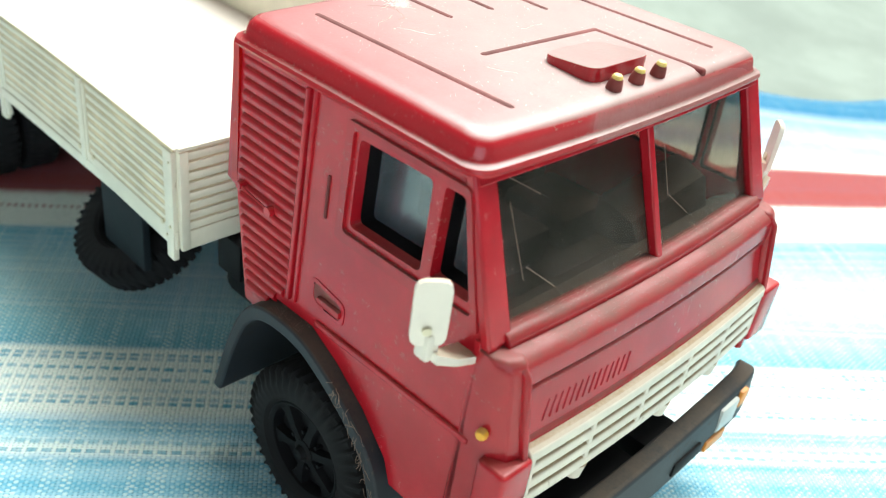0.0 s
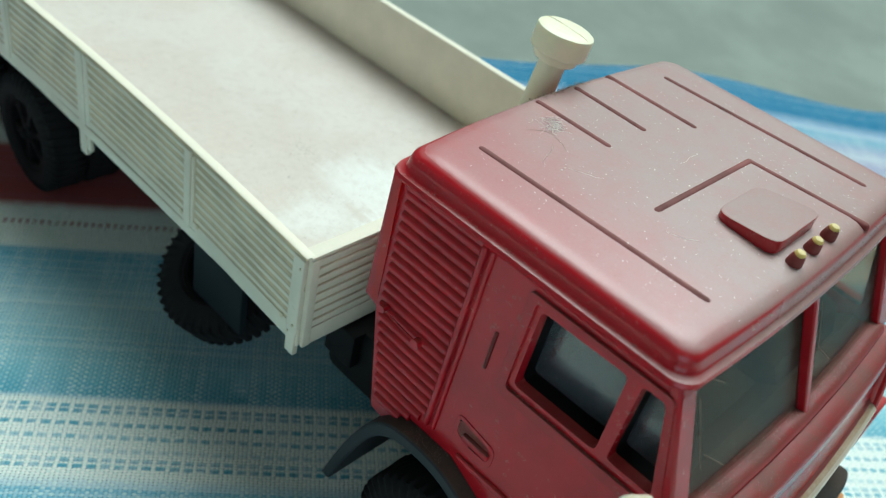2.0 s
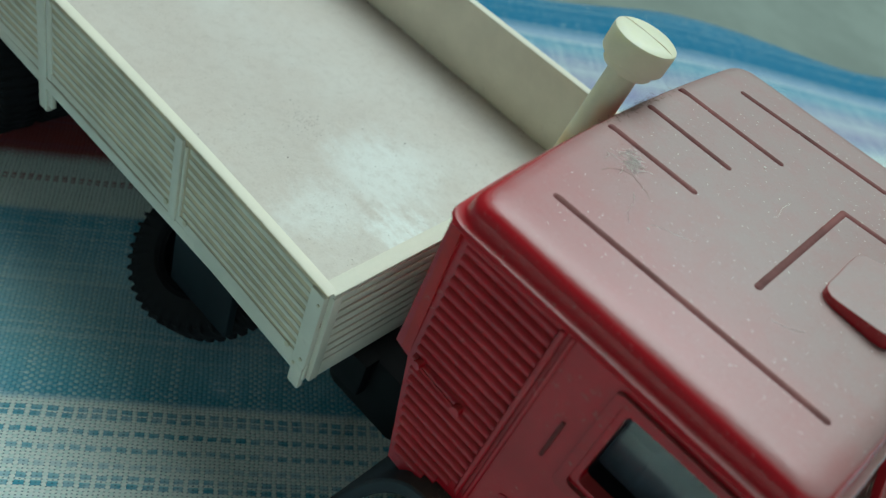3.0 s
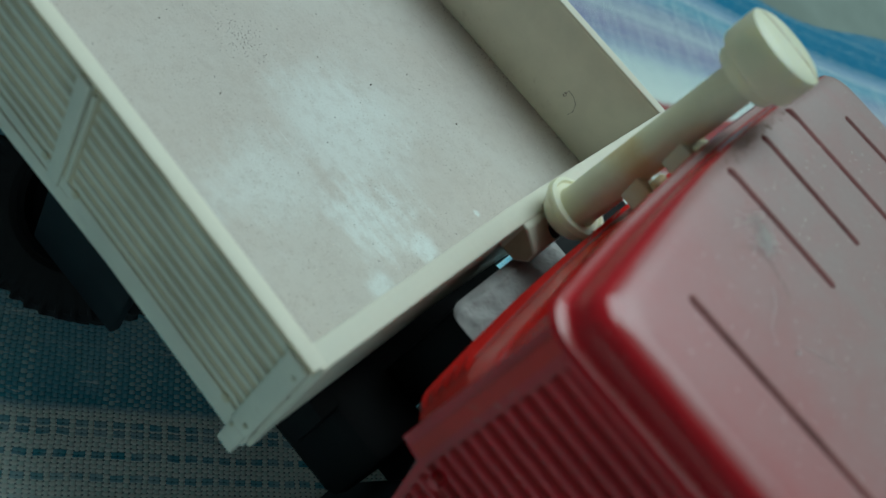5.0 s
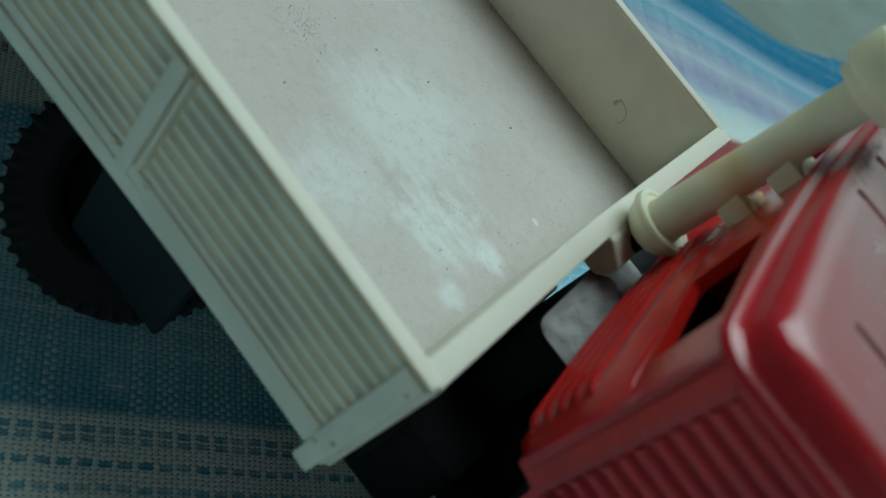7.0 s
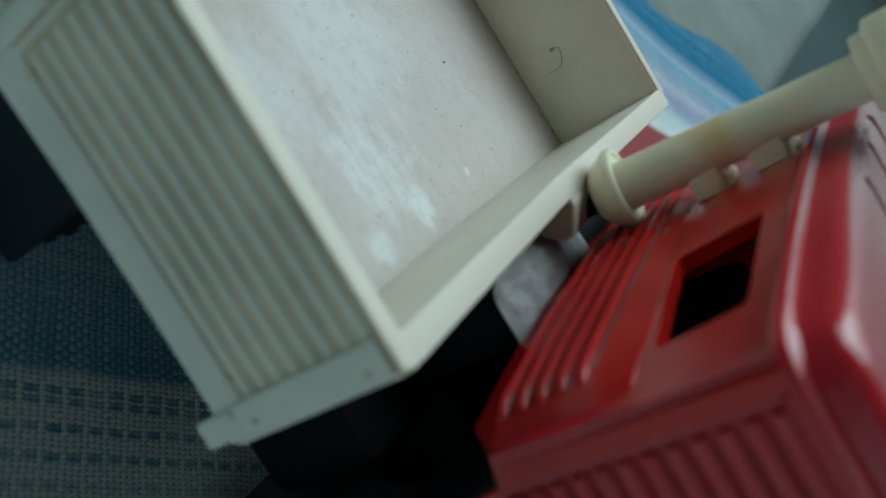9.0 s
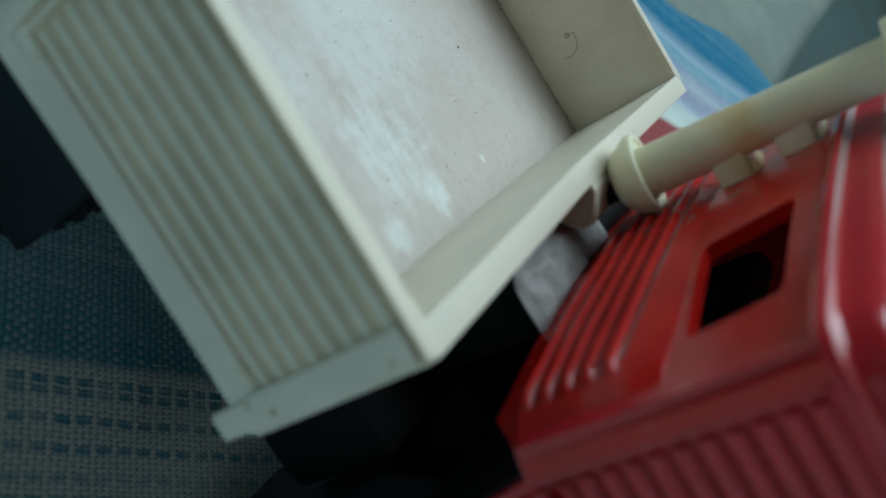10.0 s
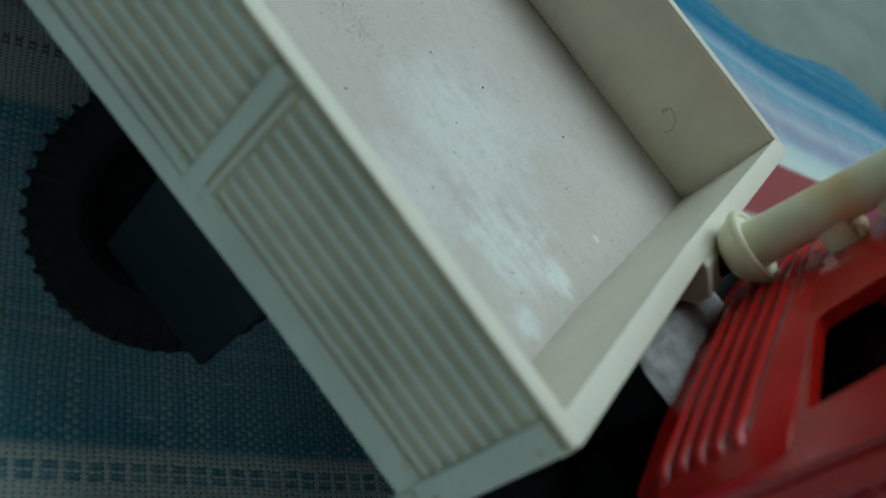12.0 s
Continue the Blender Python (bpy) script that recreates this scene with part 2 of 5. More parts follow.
def bed_floor_material():
    """Ivory plastic under a pinkish grey film of dirt, wiped clean in patches, with scratches and specks."""
    n = Nodes("dirty_bed_floor")
    wide, mid, fine = n.noise(42, 4, 0.55, distortion=0.6), n.noise(190, 6, 0.7), n.noise(2400, 4, 0.75)
    streak = n.noise(1.0, 5, 0.7, vector=n.stretched(260, 900, 260))
    x, y = n.axis("X"), n.axis("Y")

    def patch(px, py, rx, ry, ragged):
        dx, dy = n.math("DIVIDE", n.math("SUBTRACT", x, px), rx), n.math("DIVIDE", n.math("SUBTRACT", y, py), ry)
        d = n.math("SQRT", n.math("ADD", n.math("MULTIPLY", dx, dx), n.math("MULTIPLY", dy, dy)))
        d = n.math("ADD", d, n.math("MULTIPLY", n.math("SUBTRACT", mid, 0.5), ragged))
        return n.math("ADD", d, n.math("MULTIPLY", n.math("SUBTRACT", streak, 0.5), ragged))

    clean = n.math("MULTIPLY", n.band(patch(-0.0186, 0.0006, 0.0094, 0.0090, 0.8), 0.25, 1.1, 1.0, 0.0), 0.7)
    for px, py, rx, ry, rag, lo, most in ((-0.0172, -0.0112, 0.0074, 0.0080, 1.0, 0.2, 0.58), (-0.0098, -0.0044, 0.0062, 0.0060, 1.7, 0.1, 0.95), (-0.0043, -0.0021, 0.0026, 0.0019, 0.9, 0.3, 1.0),
                                          (-0.0038, -0.0090, 0.0019, 0.0019, 1.0, 0.3, 0.9), (-0.0043, 0.0066, 0.0006, 0.00045, 0.5, 0.4, 1.0)):
        clean = n.math("MAXIMUM", clean, n.math("MULTIPLY", n.band(patch(px, py, rx, ry, rag), lo, 1.0, 1.0, 0.0), most))
    film = n.math("MULTIPLY", n.band(n.math("ADD", wide, n.math("MULTIPLY", mid, 0.4)), 0.4, 0.9, 0.72, 1.0), n.math("SUBTRACT", 1.0, clean))
    color = n.mix(film, (0.70, 0.705, 0.675), (0.555, 0.485, 0.435))
    color = n.mix(n.math("MULTIPLY", n.band(n.noise(700, 5, 0.75), 0.45, 0.7), 0.35), color, (0.46, 0.39, 0.35))
    scratch = n.math("MULTIPLY", n.band(n.noise(1.0, 2, 0.5, vector=n.stretched(120, 3000, 120)), 0.70, 0.74), n.band(wide, 0.45, 0.6))
    color = n.mix(n.math("MULTIPLY", scratch, 0.3), color, (0.80, 0.81, 0.78))
    specks = n.math("MULTIPLY", n.band(fine, 0.58, 0.70), n.band(mid, 0.35, 0.62))
    color = n.mix(n.math("MULTIPLY", specks, 0.6), color, (0.24, 0.18, 0.14))
    dots = n.math("MULTIPLY", n.band(n.noise(5200, 2, 0.6), 0.63, 0.70), n.band(n.noise(160, 3), 0.40, 0.60, 0.2, 1.0))
    color = n.mix(n.math("MULTIPLY", dots, 0.75), color, (0.26, 0.18, 0.13))
    n.bump(n.math("ADD", n.math("ADD", fine, mid), n.noise(800, 3)), 0.25, 0.00012)
    return n.finish(color, n.band(film, 0.0, 1.0, 0.50, 0.72), spec=0.3)


BED_FLOOR = bed_floor_material()


def pane_material(name, least, most, haze_color, shine):
    """Clear plastic glazing under a film of dust; haze_color can also carry a painted reflection."""
    n = Nodes(name)
    dirt = n.band(n.math("ADD", n.noise(90, 5, 0.65), n.math("MULTIPLY", n.noise(2200, 4, 0.75), 0.7)), 0.70, 1.10, least, most)
    lines = n.math("MULTIPLY", n.band(n.noise(1.0, 2, 0.5, vector=n.stretched(90, 1500, 110)), 0.71, 0.74), n.band(n.noise(120, 2), 0.5, 0.62, 0.0, 0.35))
    dirt = n.math("MAXIMUM", dirt, lines)
    clear, haze, gloss = n.add("ShaderNodeBsdfTransparent"), n.add("ShaderNodeBsdfDiffuse"), n.add("ShaderNodeBsdfGlossy")
    clear.inputs[0].default_value, haze.inputs[0].default_value = (0.74, 0.70, 0.65, 1), (*haze_color, 1)
    gloss.inputs["Roughness"].default_value = 0.12
    one, two, fresnel = n.add("ShaderNodeMixShader"), n.add("ShaderNodeMixShader"), n.add("ShaderNodeFresnel")
    n.put(one.inputs[0], dirt), n.put(one.inputs[1], clear.outputs[0]), n.put(one.inputs[2], haze.outputs[0])
    n.put(two.inputs[0], n.math("MULTIPLY", fresnel.outputs[0], shine)), n.put(two.inputs[1], one.outputs[0]), n.put(two.inputs[2], gloss.outputs[0])
    n.put(n.tree.nodes["Material Output"].inputs[0], two.outputs[0])
    return n.mat


PANE = pane_material("dusty_glazing", 0.03, 0.15, (0.27, 0.25, 0.23), 0.13)
# besides dust, the bluish haze colour stands in for the room's reflection
SIDE_PANE = pane_material("reflection_tinted_side_glazing", 0.14, 0.30, (0.30, 0.37, 0.46), 0.5)


def cloth_material():
    """Coarse plain weave in stripes of blue, white, red and violet."""
    n = Nodes("striped_woven_cloth")
    coords = n.add("ShaderNodeVectorTransform")
    coords.vector_type, coords.convert_from, coords.convert_to = "POINT", "WORLD", "OBJECT"
    n.put(coords.inputs[0], n.geo.outputs["Position"])
    wob = n.math("MULTIPLY", n.math("SUBTRACT", n.noise(9, 2), 0.5), 0.002)
    u = n.axis("X", coords.outputs[0])
    s = n.math("ADD", n.axis("Y", coords.outputs[0]), wob)
    s = n.math("ADD", s, n.math("MULTIPLY", n.math("SUBTRACT", n.noise(400, 2), 0.5), 0.0005))
    # the stripes fan out a little away from the toy
    s = n.math("SUBTRACT", s, n.math("MULTIPLY", n.math("MULTIPLY", u, 0.085), n.math("MULTIPLY", n.band(s, 0.004, 0.045), n.band(s, 0.066, 0.092, 1.0, 0.0))))
    blue, deep, pale, white = (0.10, 0.40, 0.57), (0.045, 0.26, 0.47), (0.36, 0.63, 0.72), (0.84, 0.88, 0.82)
    red, lilac, grey, inky = (0.34, 0.07, 0.065), (0.30, 0.29, 0.46), (0.52, 0.64, 0.66), (0.022, 0.17, 0.31)
    lo, hi = -0.16, 0.13
    at = lambda cm: (cm / 100 - lo) / (hi - lo)
    stops = [(-9.0, white), (-7.4, grey), (-4.2, (0.60, 0.72, 0.74)), (-3.3, pale), (-3.0, blue), (-2.8, pale), (-2.62, blue), (-2.45, white), (-2.2, pale), (-1.98, blue), (-1.72, white), (-0.47, white),
             (-0.43, (0.10, 0.37, 0.49)), (0.1, (0.22, 0.52, 0.61)), (1.5, (0.42, 0.67, 0.74)), (2.9, blue), (3.05, white), (4.15, white), (4.4, red), (6.15, red), (6.35, white),
             (7.5, (0.60, 0.68, 0.70)), (7.9, (0.40, 0.46, 0.58)), (8.4, lilac), (8.9, lilac), (9.15, (0.42, 0.47, 0.55)), (9.6, (0.26, 0.30, 0.46)), (10.1, (0.13, 0.33, 0.46)), (10.6, (0.30, 0.40, 0.54)), (10.95, inky), (12.9, inky)]
    col = n.ramp(n.math("DIVIDE", n.math("SUBTRACT", s, lo), hi - lo), [(at(c), k) for c, k in stops])
    # thread counts: weft rows along the stripes, pale warp across them
    u = n.math("ADD", u, n.math("MULTIPLY", n.math("SUBTRACT", n.noise(120, 2), 0.5), 0.0009))
    row, cel = n.math("DIVIDE", n.math("ADD", s, 1.0), 0.00043), n.math("DIVIDE", n.math("ADD", u, 1.0), 0.00058)

    def per(value, seed):
        """One random value for each whole number."""
        rnd = n.add("ShaderNodeTexWhiteNoise")
        rnd.noise_dimensions = "1D"
        n.put(rnd.inputs["W"], n.math("ADD", n.math("FLOOR", value), seed))
        return rnd.outputs["Value"]

    rows, cols = per(row, 0.0), per(cel, 71.0)
    fade = n.math("MULTIPLY", n.band(n.noise(260, 3), 0.3, 0.65, 0.45, 0.95), n.band(s, 0.028, 0.032, 1.0, 0.35))
    solid = n.band(n.math("ABSOLUTE", n.math("SUBTRACT", s, 0.0528)), 0.008, 0.010)
    whitish = n.band(n.axis("X", col), 0.42, 0.66)
    # single blue picks between the white ones, floating over two warp ends of three
    chosen = 0.0
    for at_s, strong in ((-0.00575, 1.0), (-0.00665, 0.95), (-0.0088, 1.0), (-0.0110, 0.9), (-0.0132, 0.5), (-0.0148, 0.8), (-0.0158, 1.0), (-0.0230, 0.7), (-0.0245, 0.9)):
        chosen = n.math("MAXIMUM", chosen, n.math("MULTIPLY", n.band(n.math("ABSOLUTE", n.math("SUBTRACT", s, at_s)), 0.00028, 0.00040, 1.0, 0.0), strong))
    floats = n.band(n.math("MODULO", n.math("FLOOR", cel), 3.0), 0.4, 0.6)
    dyed = n.math("MULTIPLY", n.math("MULTIPLY", chosen, fade), floats)
    weft = n.mix(dyed, col, n.mix(rows, (0.12, 0.44, 0.54), (0.05, 0.30, 0.44)))
    light = n.math("MULTIPLY", n.math("MULTIPLY", n.band(rows, 0.80, 0.95, 0.0, 0.25), solid), n.math("SUBTRACT", 1.0, whitish))
    weft = n.mix(light, weft, white)
    weft = n.mix(n.math("MULTIPLY", n.band(rows, 0.0, 0.3, 0.18, 0.0), n.math("SUBTRACT", 1.0, whitish)), weft, deep, "MIX")
    weft = n.mix(n.math("MULTIPLY", n.band(n.noise(150, 4, 0.65), 0.45, 0.75, 0.0, 0.45), n.math("MULTIPLY", n.math("SUBTRACT", 1.0, whitish), n.band(s, 0.028, 0.036, 1.0, 0.0))), weft, (0.42, 0.66, 0.74))
    # a dashed red line of two threads
    dash = n.math("MULTIPLY", n.band(n.math("ABSOLUTE", n.math("SUBTRACT", s, 0.0376)), 0.0006, 0.0009, 1.0, 0.0), n.band(n.math("MODULO", n.math("FLOOR", cel), 2.0), 0.4, 0.6))
    weft = n.mix(n.math("MULTIPLY", dash, 0.8), weft, red)
    # warp over and under
    odd = n.band(n.math("MODULO", n.math("ADD", n.math("FLOOR", row), n.math("FLOOR", cel)), 2.0), 0.4, 0.6)
    odd = n.math("MULTIPLY", odd, n.math("SUBTRACT", 1.0, n.math("MULTIPLY", n.band(chosen, 0.1, 0.3), floats)))
    fr, fc = n.math("ABSOLUTE", n.math("SUBTRACT", n.math("FRACT", row), 0.5)), n.math("ABSOLUTE", n.math("SUBTRACT", n.math("FRACT", cel), 0.5))
    half = n.band(cols, 0.1, 1.0, 0.30, 0.50)
    over = n.math("MULTIPLY", odd, n.math("SUBTRACT", 1.0, n.band(n.math("SUBTRACT", fc, half), -0.16, 0.10)))
    show = n.math("MULTIPLY", over, n.math("ADD", n.math("MAXIMUM", n.band(cols, 0.25, 1.0, 0.22, 0.58), n.band(cols, 0.90, 0.93, 0.0, 0.5)), n.math("MULTIPLY", whitish, 0.5), clamp=True))
    show = n.math("MULTIPLY", show, n.band(s, 0.100, 0.108, 1.0, 0.15))
    color = n.mix(n.math("MULTIPLY", show, n.math("SUBTRACT", 1.0, n.math("MULTIPLY", n.math("SUBTRACT", 1.0, solid), 0.95))), weft, (0.70, 0.82, 0.76))
    r2, c2 = n.math("MULTIPLY", fr, fr), n.math("MULTIPLY", fc, fc)
    high_w = n.math("SUBTRACT", 1.0, n.math("ADD", n.math("MULTIPLY", r2, 1.6), n.math("MULTIPLY", c2, 1.2)))
    high_p = n.math("SUBTRACT", 1.0, n.math("ADD", n.math("MULTIPLY", c2, 2.6), n.math("MULTIPLY", r2, 0.7)))
    height = n.add("ShaderNodeMix")
    n.put(height.inputs[0], odd), n.put(height.inputs[2], high_w), n.put(height.inputs[3], high_p)
    # open corners between the threads
    gap = n.math("MULTIPLY", n.band(n.math("MINIMUM", fr, fc), 0.24, 0.42), n.math("ADD", n.band(n.noise(900, 2), 0.35, 0.6, 0.20, 0.62), n.math("MULTIPLY", whitish, 0.28)))
    color = n.mix(gap, color, (0.07, 0.15, 0.17))
    run = n.add("ShaderNodeCombineXYZ")
    n.put(run.inputs[0], n.math("MULTIPLY", u, 420.0)), n.put(run.inputs[1], n.math("MULTIPLY", s, 1900.0))
    slub = n.noise(1.0, 3, 0.6, vector=run.outputs[0])
    color = n.mix(n.math("MULTIPLY", n.band(slub, 0.60, 0.74, 0.0, 0.7), solid), color, white)
    fuzz = n.noise(9000, 2, 0.7)
    n.bump(n.math("ADD", height.outputs[0], n.math("MULTIPLY", n.math("ADD", slub, fuzz), 0.3)), 0.9, 0.0002)
    n.put(n.bsdf.inputs["Sheen Weight"], 0.04)
    return n.finish(color, 0.95, spec=0.1)


CLOTH = cloth_material()


def simple(name, color, rough, scale, amount=0.12, bump=0.2, dist=0.0005):
    n = Nodes(name)
    f = n.noise(scale, 5)
    n.bump(n.noise(scale * 8, 4), bump, dist)
    return n.finish(n.mix(n.band(f, 0.3, 0.7), tuple(c * (1 - amount) for c in color), tuple(min(1, c * (1 + amount)) for c in color)), rough)


SHEET = simple("grey_white_cotton", (0.20, 0.23, 0.20), 0.9, 30)
CEILING = simple("pale_ceiling_paint", (0.56, 0.56, 0.53), 0.8, 6)
PAINT = simple("wall_paint", (0.36, 0.38, 0.36), 0.85, 6)
DARKWALL = simple("dark_green_grey_paint", (0.10, 0.14, 0.13), 0.8, 5)
TABLE = simple("dark_green_paint", (0.035, 0.062, 0.058), 0.7, 12)
WOOD = simple("brown_wood", (0.16, 0.10, 0.06), 0.6, 14)
FRAMEWHITE = simple("white_gloss_paint", (0.78, 0.78, 0.75), 0.4, 20)

# ---- building helpers; the toy's own sizes are in centimetres, x to its front, z from the path's datum ----
GZ = 0.44


def part(name, bm, material, parent, label="", smooth=True, bevel=0.0):
    """Link a bmesh, built in centimetres, as one mesh object under a thing or a part."""
    bm.transform(Matrix.Scale(0.01, 4) @ Matrix.Translation((0, 0, -GZ)))
    bmesh.ops.recalc_face_normals(bm, faces=bm.faces)
    me = bpy.data.meshes.new(name)
    bm.to_mesh(me)
    bm.free()
    me.materials.append(material)
    if smooth:
        me.polygons.foreach_set("use_smooth", [True] * len(me.polygons))
        me.set_sharp_from_angle(angle=radians(38))
    ob = new(name, me)
    ob.parent = parent
    if bevel:
        mod = ob.modifiers.new("edges", "BEVEL")
        mod.width, mod.segments, mod.limit_method, mod.angle_limit, mod.harden_normals = bevel * 0.01, 2, "ANGLE", radians(35), False
    return tagged(ob, label) if label else ob


def box(bm, x0, x1, y0, y1, z0, z1, r=0.0, seg=2):
    made = bmesh.ops.create_cube(bm, size=1.0, matrix=Matrix.Translation(((x0 + x1) / 2, (y0 + y1) / 2, (z0 + z1) / 2)) @ Matrix.Diagonal((abs(x1 - x0), abs(y1 - y0), abs(z1 - z0), 1)))
    if r:
        edges = list({e for v in made["verts"] for e in v.link_edges})
        bmesh.ops.bevel(bm, geom=edges, offset=r, segments=seg, affect="EDGES", profile=0.5)
    return bm


def block(x0, x1, y0, y1, z0, z1, r=0.03):
    return box(bmesh.new(), x0, x1, y0, y1, z0, z1, r)


def rod(bm, a, b, r, r2=None, seg=20, caps=True):
    a, b = Vector(a), Vector(b)
    turn = (b - a).to_track_quat("Z", "Y").to_matrix().to_4x4()
    bmesh.ops.create_cone(bm, cap_ends=caps, segments=seg, radius1=r, radius2=r if r2 is None else r2, depth=(b - a).length, matrix=Matrix.Translation((a + b) / 2) @ turn)
    return bm


def rings(bm, loops, close=False, cap0=True, cap1=True):
    """Skin a list of equally long loops of points."""
    rows = [[bm.verts.new(p) for p in loop] for loop in loops]
    k = len(rows[0])
    for a, b in zip(rows, rows[1:] + (rows[:1] if close else [])):
        for i in range(k):
            bm.faces.new((a[i], a[(i + 1) % k], b[(i + 1) % k], b[i]))
    if not close and cap0:
        bm.faces.new(rows[0][::-1])
    if not close and cap1:
        bm.faces.new(rows[-1])
    return bm


def lathe(bm, profile, centre, axis, seg=40):
    """Turn a profile of (radius, height along the axis) round an axis through centre."""
    turn = Vector(axis).to_track_quat("Z", "Y").to_matrix()
    loops = [[Vector(centre) + turn @ Vector((r * math.cos(a), r * math.sin(a), h)) for a in (2 * math.pi * i / seg for i in range(seg))] for r, h in profile]
    return rings(bm, loops)


def plate(outer, holes, place, thick):
    """A flat panel with openings cut through it; place(a, b, depth) sets it into space."""
    from_2d = [[Vector((a, b, 0)) for a, b in loop] for loop in [outer] + holes]
    flat = [p for loop in from_2d for p in loop]
    bm = bmesh.new()
    front = [bm.verts.new(place(p.x, p.y, 0)) for p in flat]
    back = [bm.verts.new(place(p.x, p.y, thick)) for p in flat]
    for a, b, c in tessellate_polygon(from_2d):
        bm.faces.new((front[a], front[b], front[c]))
        bm.faces.new((back[c], back[b], back[a]))
    k = 0
    for loop in from_2d:
        m = len(loop)
        for i in range(m):
            j = (i + 1) % m
            bm.faces.new((front[k + i], front[k + j], back[k + j], back[k + i]))
        k += m
    bmesh.ops.dissolve_limit(bm, angle_limit=radians(1), verts=bm.verts, edges=bm.edges, use_dissolve_boundaries=False)
    return bm


def rounded(pts, r, seg=4):
    """A polygon with its corners rounded off."""
    out, m = [], len(pts)
    for i in range(m):
        p, a, b = Vector(pts[i]), Vector(pts[i - 1]), Vector(pts[(i + 1) % m])
        k = min(r, (a - p).length * 0.45, (b - p).length * 0.45)
        s, e = p + (a - p).normalized() * k, p + (b - p).normalized() * k
        for j in range(seg + 1):
            t = j / seg
            q = s * (1 - t) ** 2 + p * 2 * t * (1 - t) + e * t * t
            out.append((q.x, q.y))
    return out


def across(bm, profile, ys, shift):
    """Sweep a closed profile of (x, z) over the toy's width; shift(y) is its bow."""
    return rings(bm, [[(x + shift(y), y, z) for x, z in profile] for y in ys])


def steps(a, b, k):
    return [a + (b - a) * i / k for i in range(k + 1)]


def strand(points, r):
    bm = bmesh.new()
    for a, b in zip(points, points[1:]):
        rod(bm, a, b, r, seg=5, caps=False)
    return bm


def bend(thing, cuts, axis, move):
    """Warp a built part and its pieces: cut them across an axis (centimetres) so that they can curve, then shift every corner by move(x, y, z)."""
    for ob in (thing, *thing.children_recursive):
        bm = bmesh.new()
        bm.from_mesh(ob.data)
        normal = Vector([1.0 if k == axis else 0.0 for k in range(3)])
        for c in cuts:
            bmesh.ops.bisect_plane(bm, geom=bm.verts[:] + bm.edges[:] + bm.faces[:], plane_co=normal * c * 0.01, plane_no=normal)
        for v in bm.verts:
            v.co += Vector(move(v.co.x * 100, v.co.y * 100, v.co.z * 100 + GZ)) * 0.01
        bm.to_mesh(ob.data)
        bm.free()


# ---- the room ----
def sheet(name, nx, ny, f, material, label, category, kind="", thick=0.0):
    """A grid of nx by ny cells in the room's own axes; f(a, b) gives a point in centimetres for a, b from 0 to 1."""
    bm = bmesh.new()
    rows = [[bm.verts.new(Vector(f(i / nx, j / ny)) * 0.01) for i in range(nx + 1)] for j in range(ny + 1)]
    for j in range(ny):
        for i in range(nx):
            bm.faces.new((rows[j][i], rows[j][i + 1], rows[j + 1][i + 1], rows[j + 1][i]))
    me = bpy.data.meshes.new(name)
    bm.to_mesh(me)
    bm.free()
    me.materials.append(material)
    me.polygons.foreach_set("use_smooth", [True] * len(me.polygons))
    ob = new(name, me)
    ob.matrix_world = ROOM
    if thick:
        mod = ob.modifiers.new("thickness", "SOLIDIFY")
        mod.thickness, mod.offset = thick * 0.01, -1
    return tagged(ob, label, category, kind=kind)


def swell(u, s):
    """The cloth's slow waves, flat where the toy stands, in centimetres."""
    far = min(1.0, max(0.0, (abs(s - 1.0) - 5.0) / 6.0))
    return far * (0.10 * math.sin(0.55 * u + 0.3 * s) + 0.08 * math.sin(0.9 * s - 0.25 * u))


def cloth_point(a, b):
    u = -45 + 95 * a
    edge = 11.9 + 0.6 * min(1.0, max(0.0, (u - 2) / 6)) + 0.30 * math.sin(0.33 * u) + 0.22 * math.sin(0.71 * u + 1.0)
    s = -42 + (edge + 42) * b
    return u, s, swell(u, s)


tablecloth = sheet("tablecloth", 190, 100, cloth_point, CLOTH, "coarse woven tablecloth striped in blue, white, red and violet", "tablecloth", thick=0.1)


def under_point(a, b):
    s = 8 + 36 * b
    u0, u1 = -60, 21 + 1.05 * (s - 11)
    u = u0 + (u1 - u0) * a
    fold = 0.35 * math.sin(0.30 * u - 0.42 * s) + 0.22 * math.sin(0.52 * u + 0.2 * s + 1.0)
    rise = min(1.0, max(0.0, (s - 13.3) / 8))
    return u, s, -0.25 + rise * (0.5 + fold) + 1.2 * rise * math.exp(-((u1 - u) / 5.0) ** 2)


sheet("white_sheet", 90, 60, under_point, SHEET, "rumpled greyish white cotton sheet beyond the tablecloth", "sheet", thick=0.1)


def slab(name, x0, x1, y0, y1, z0, z1, material, label, category, kind=""):
    """A plain slab in the room's axes, in metres."""
    bm = bmesh.new()
    box(bm, x0, x1, y0, y1, z0, z1)
    me = bpy.data.meshes.new(name)
    bm.to_mesh(me)
    bm.free()
    me.materials.append(material)
    ob = new(name, me)
    ob.matrix_world = ROOM
    return tagged(ob, label, category, kind=kind)


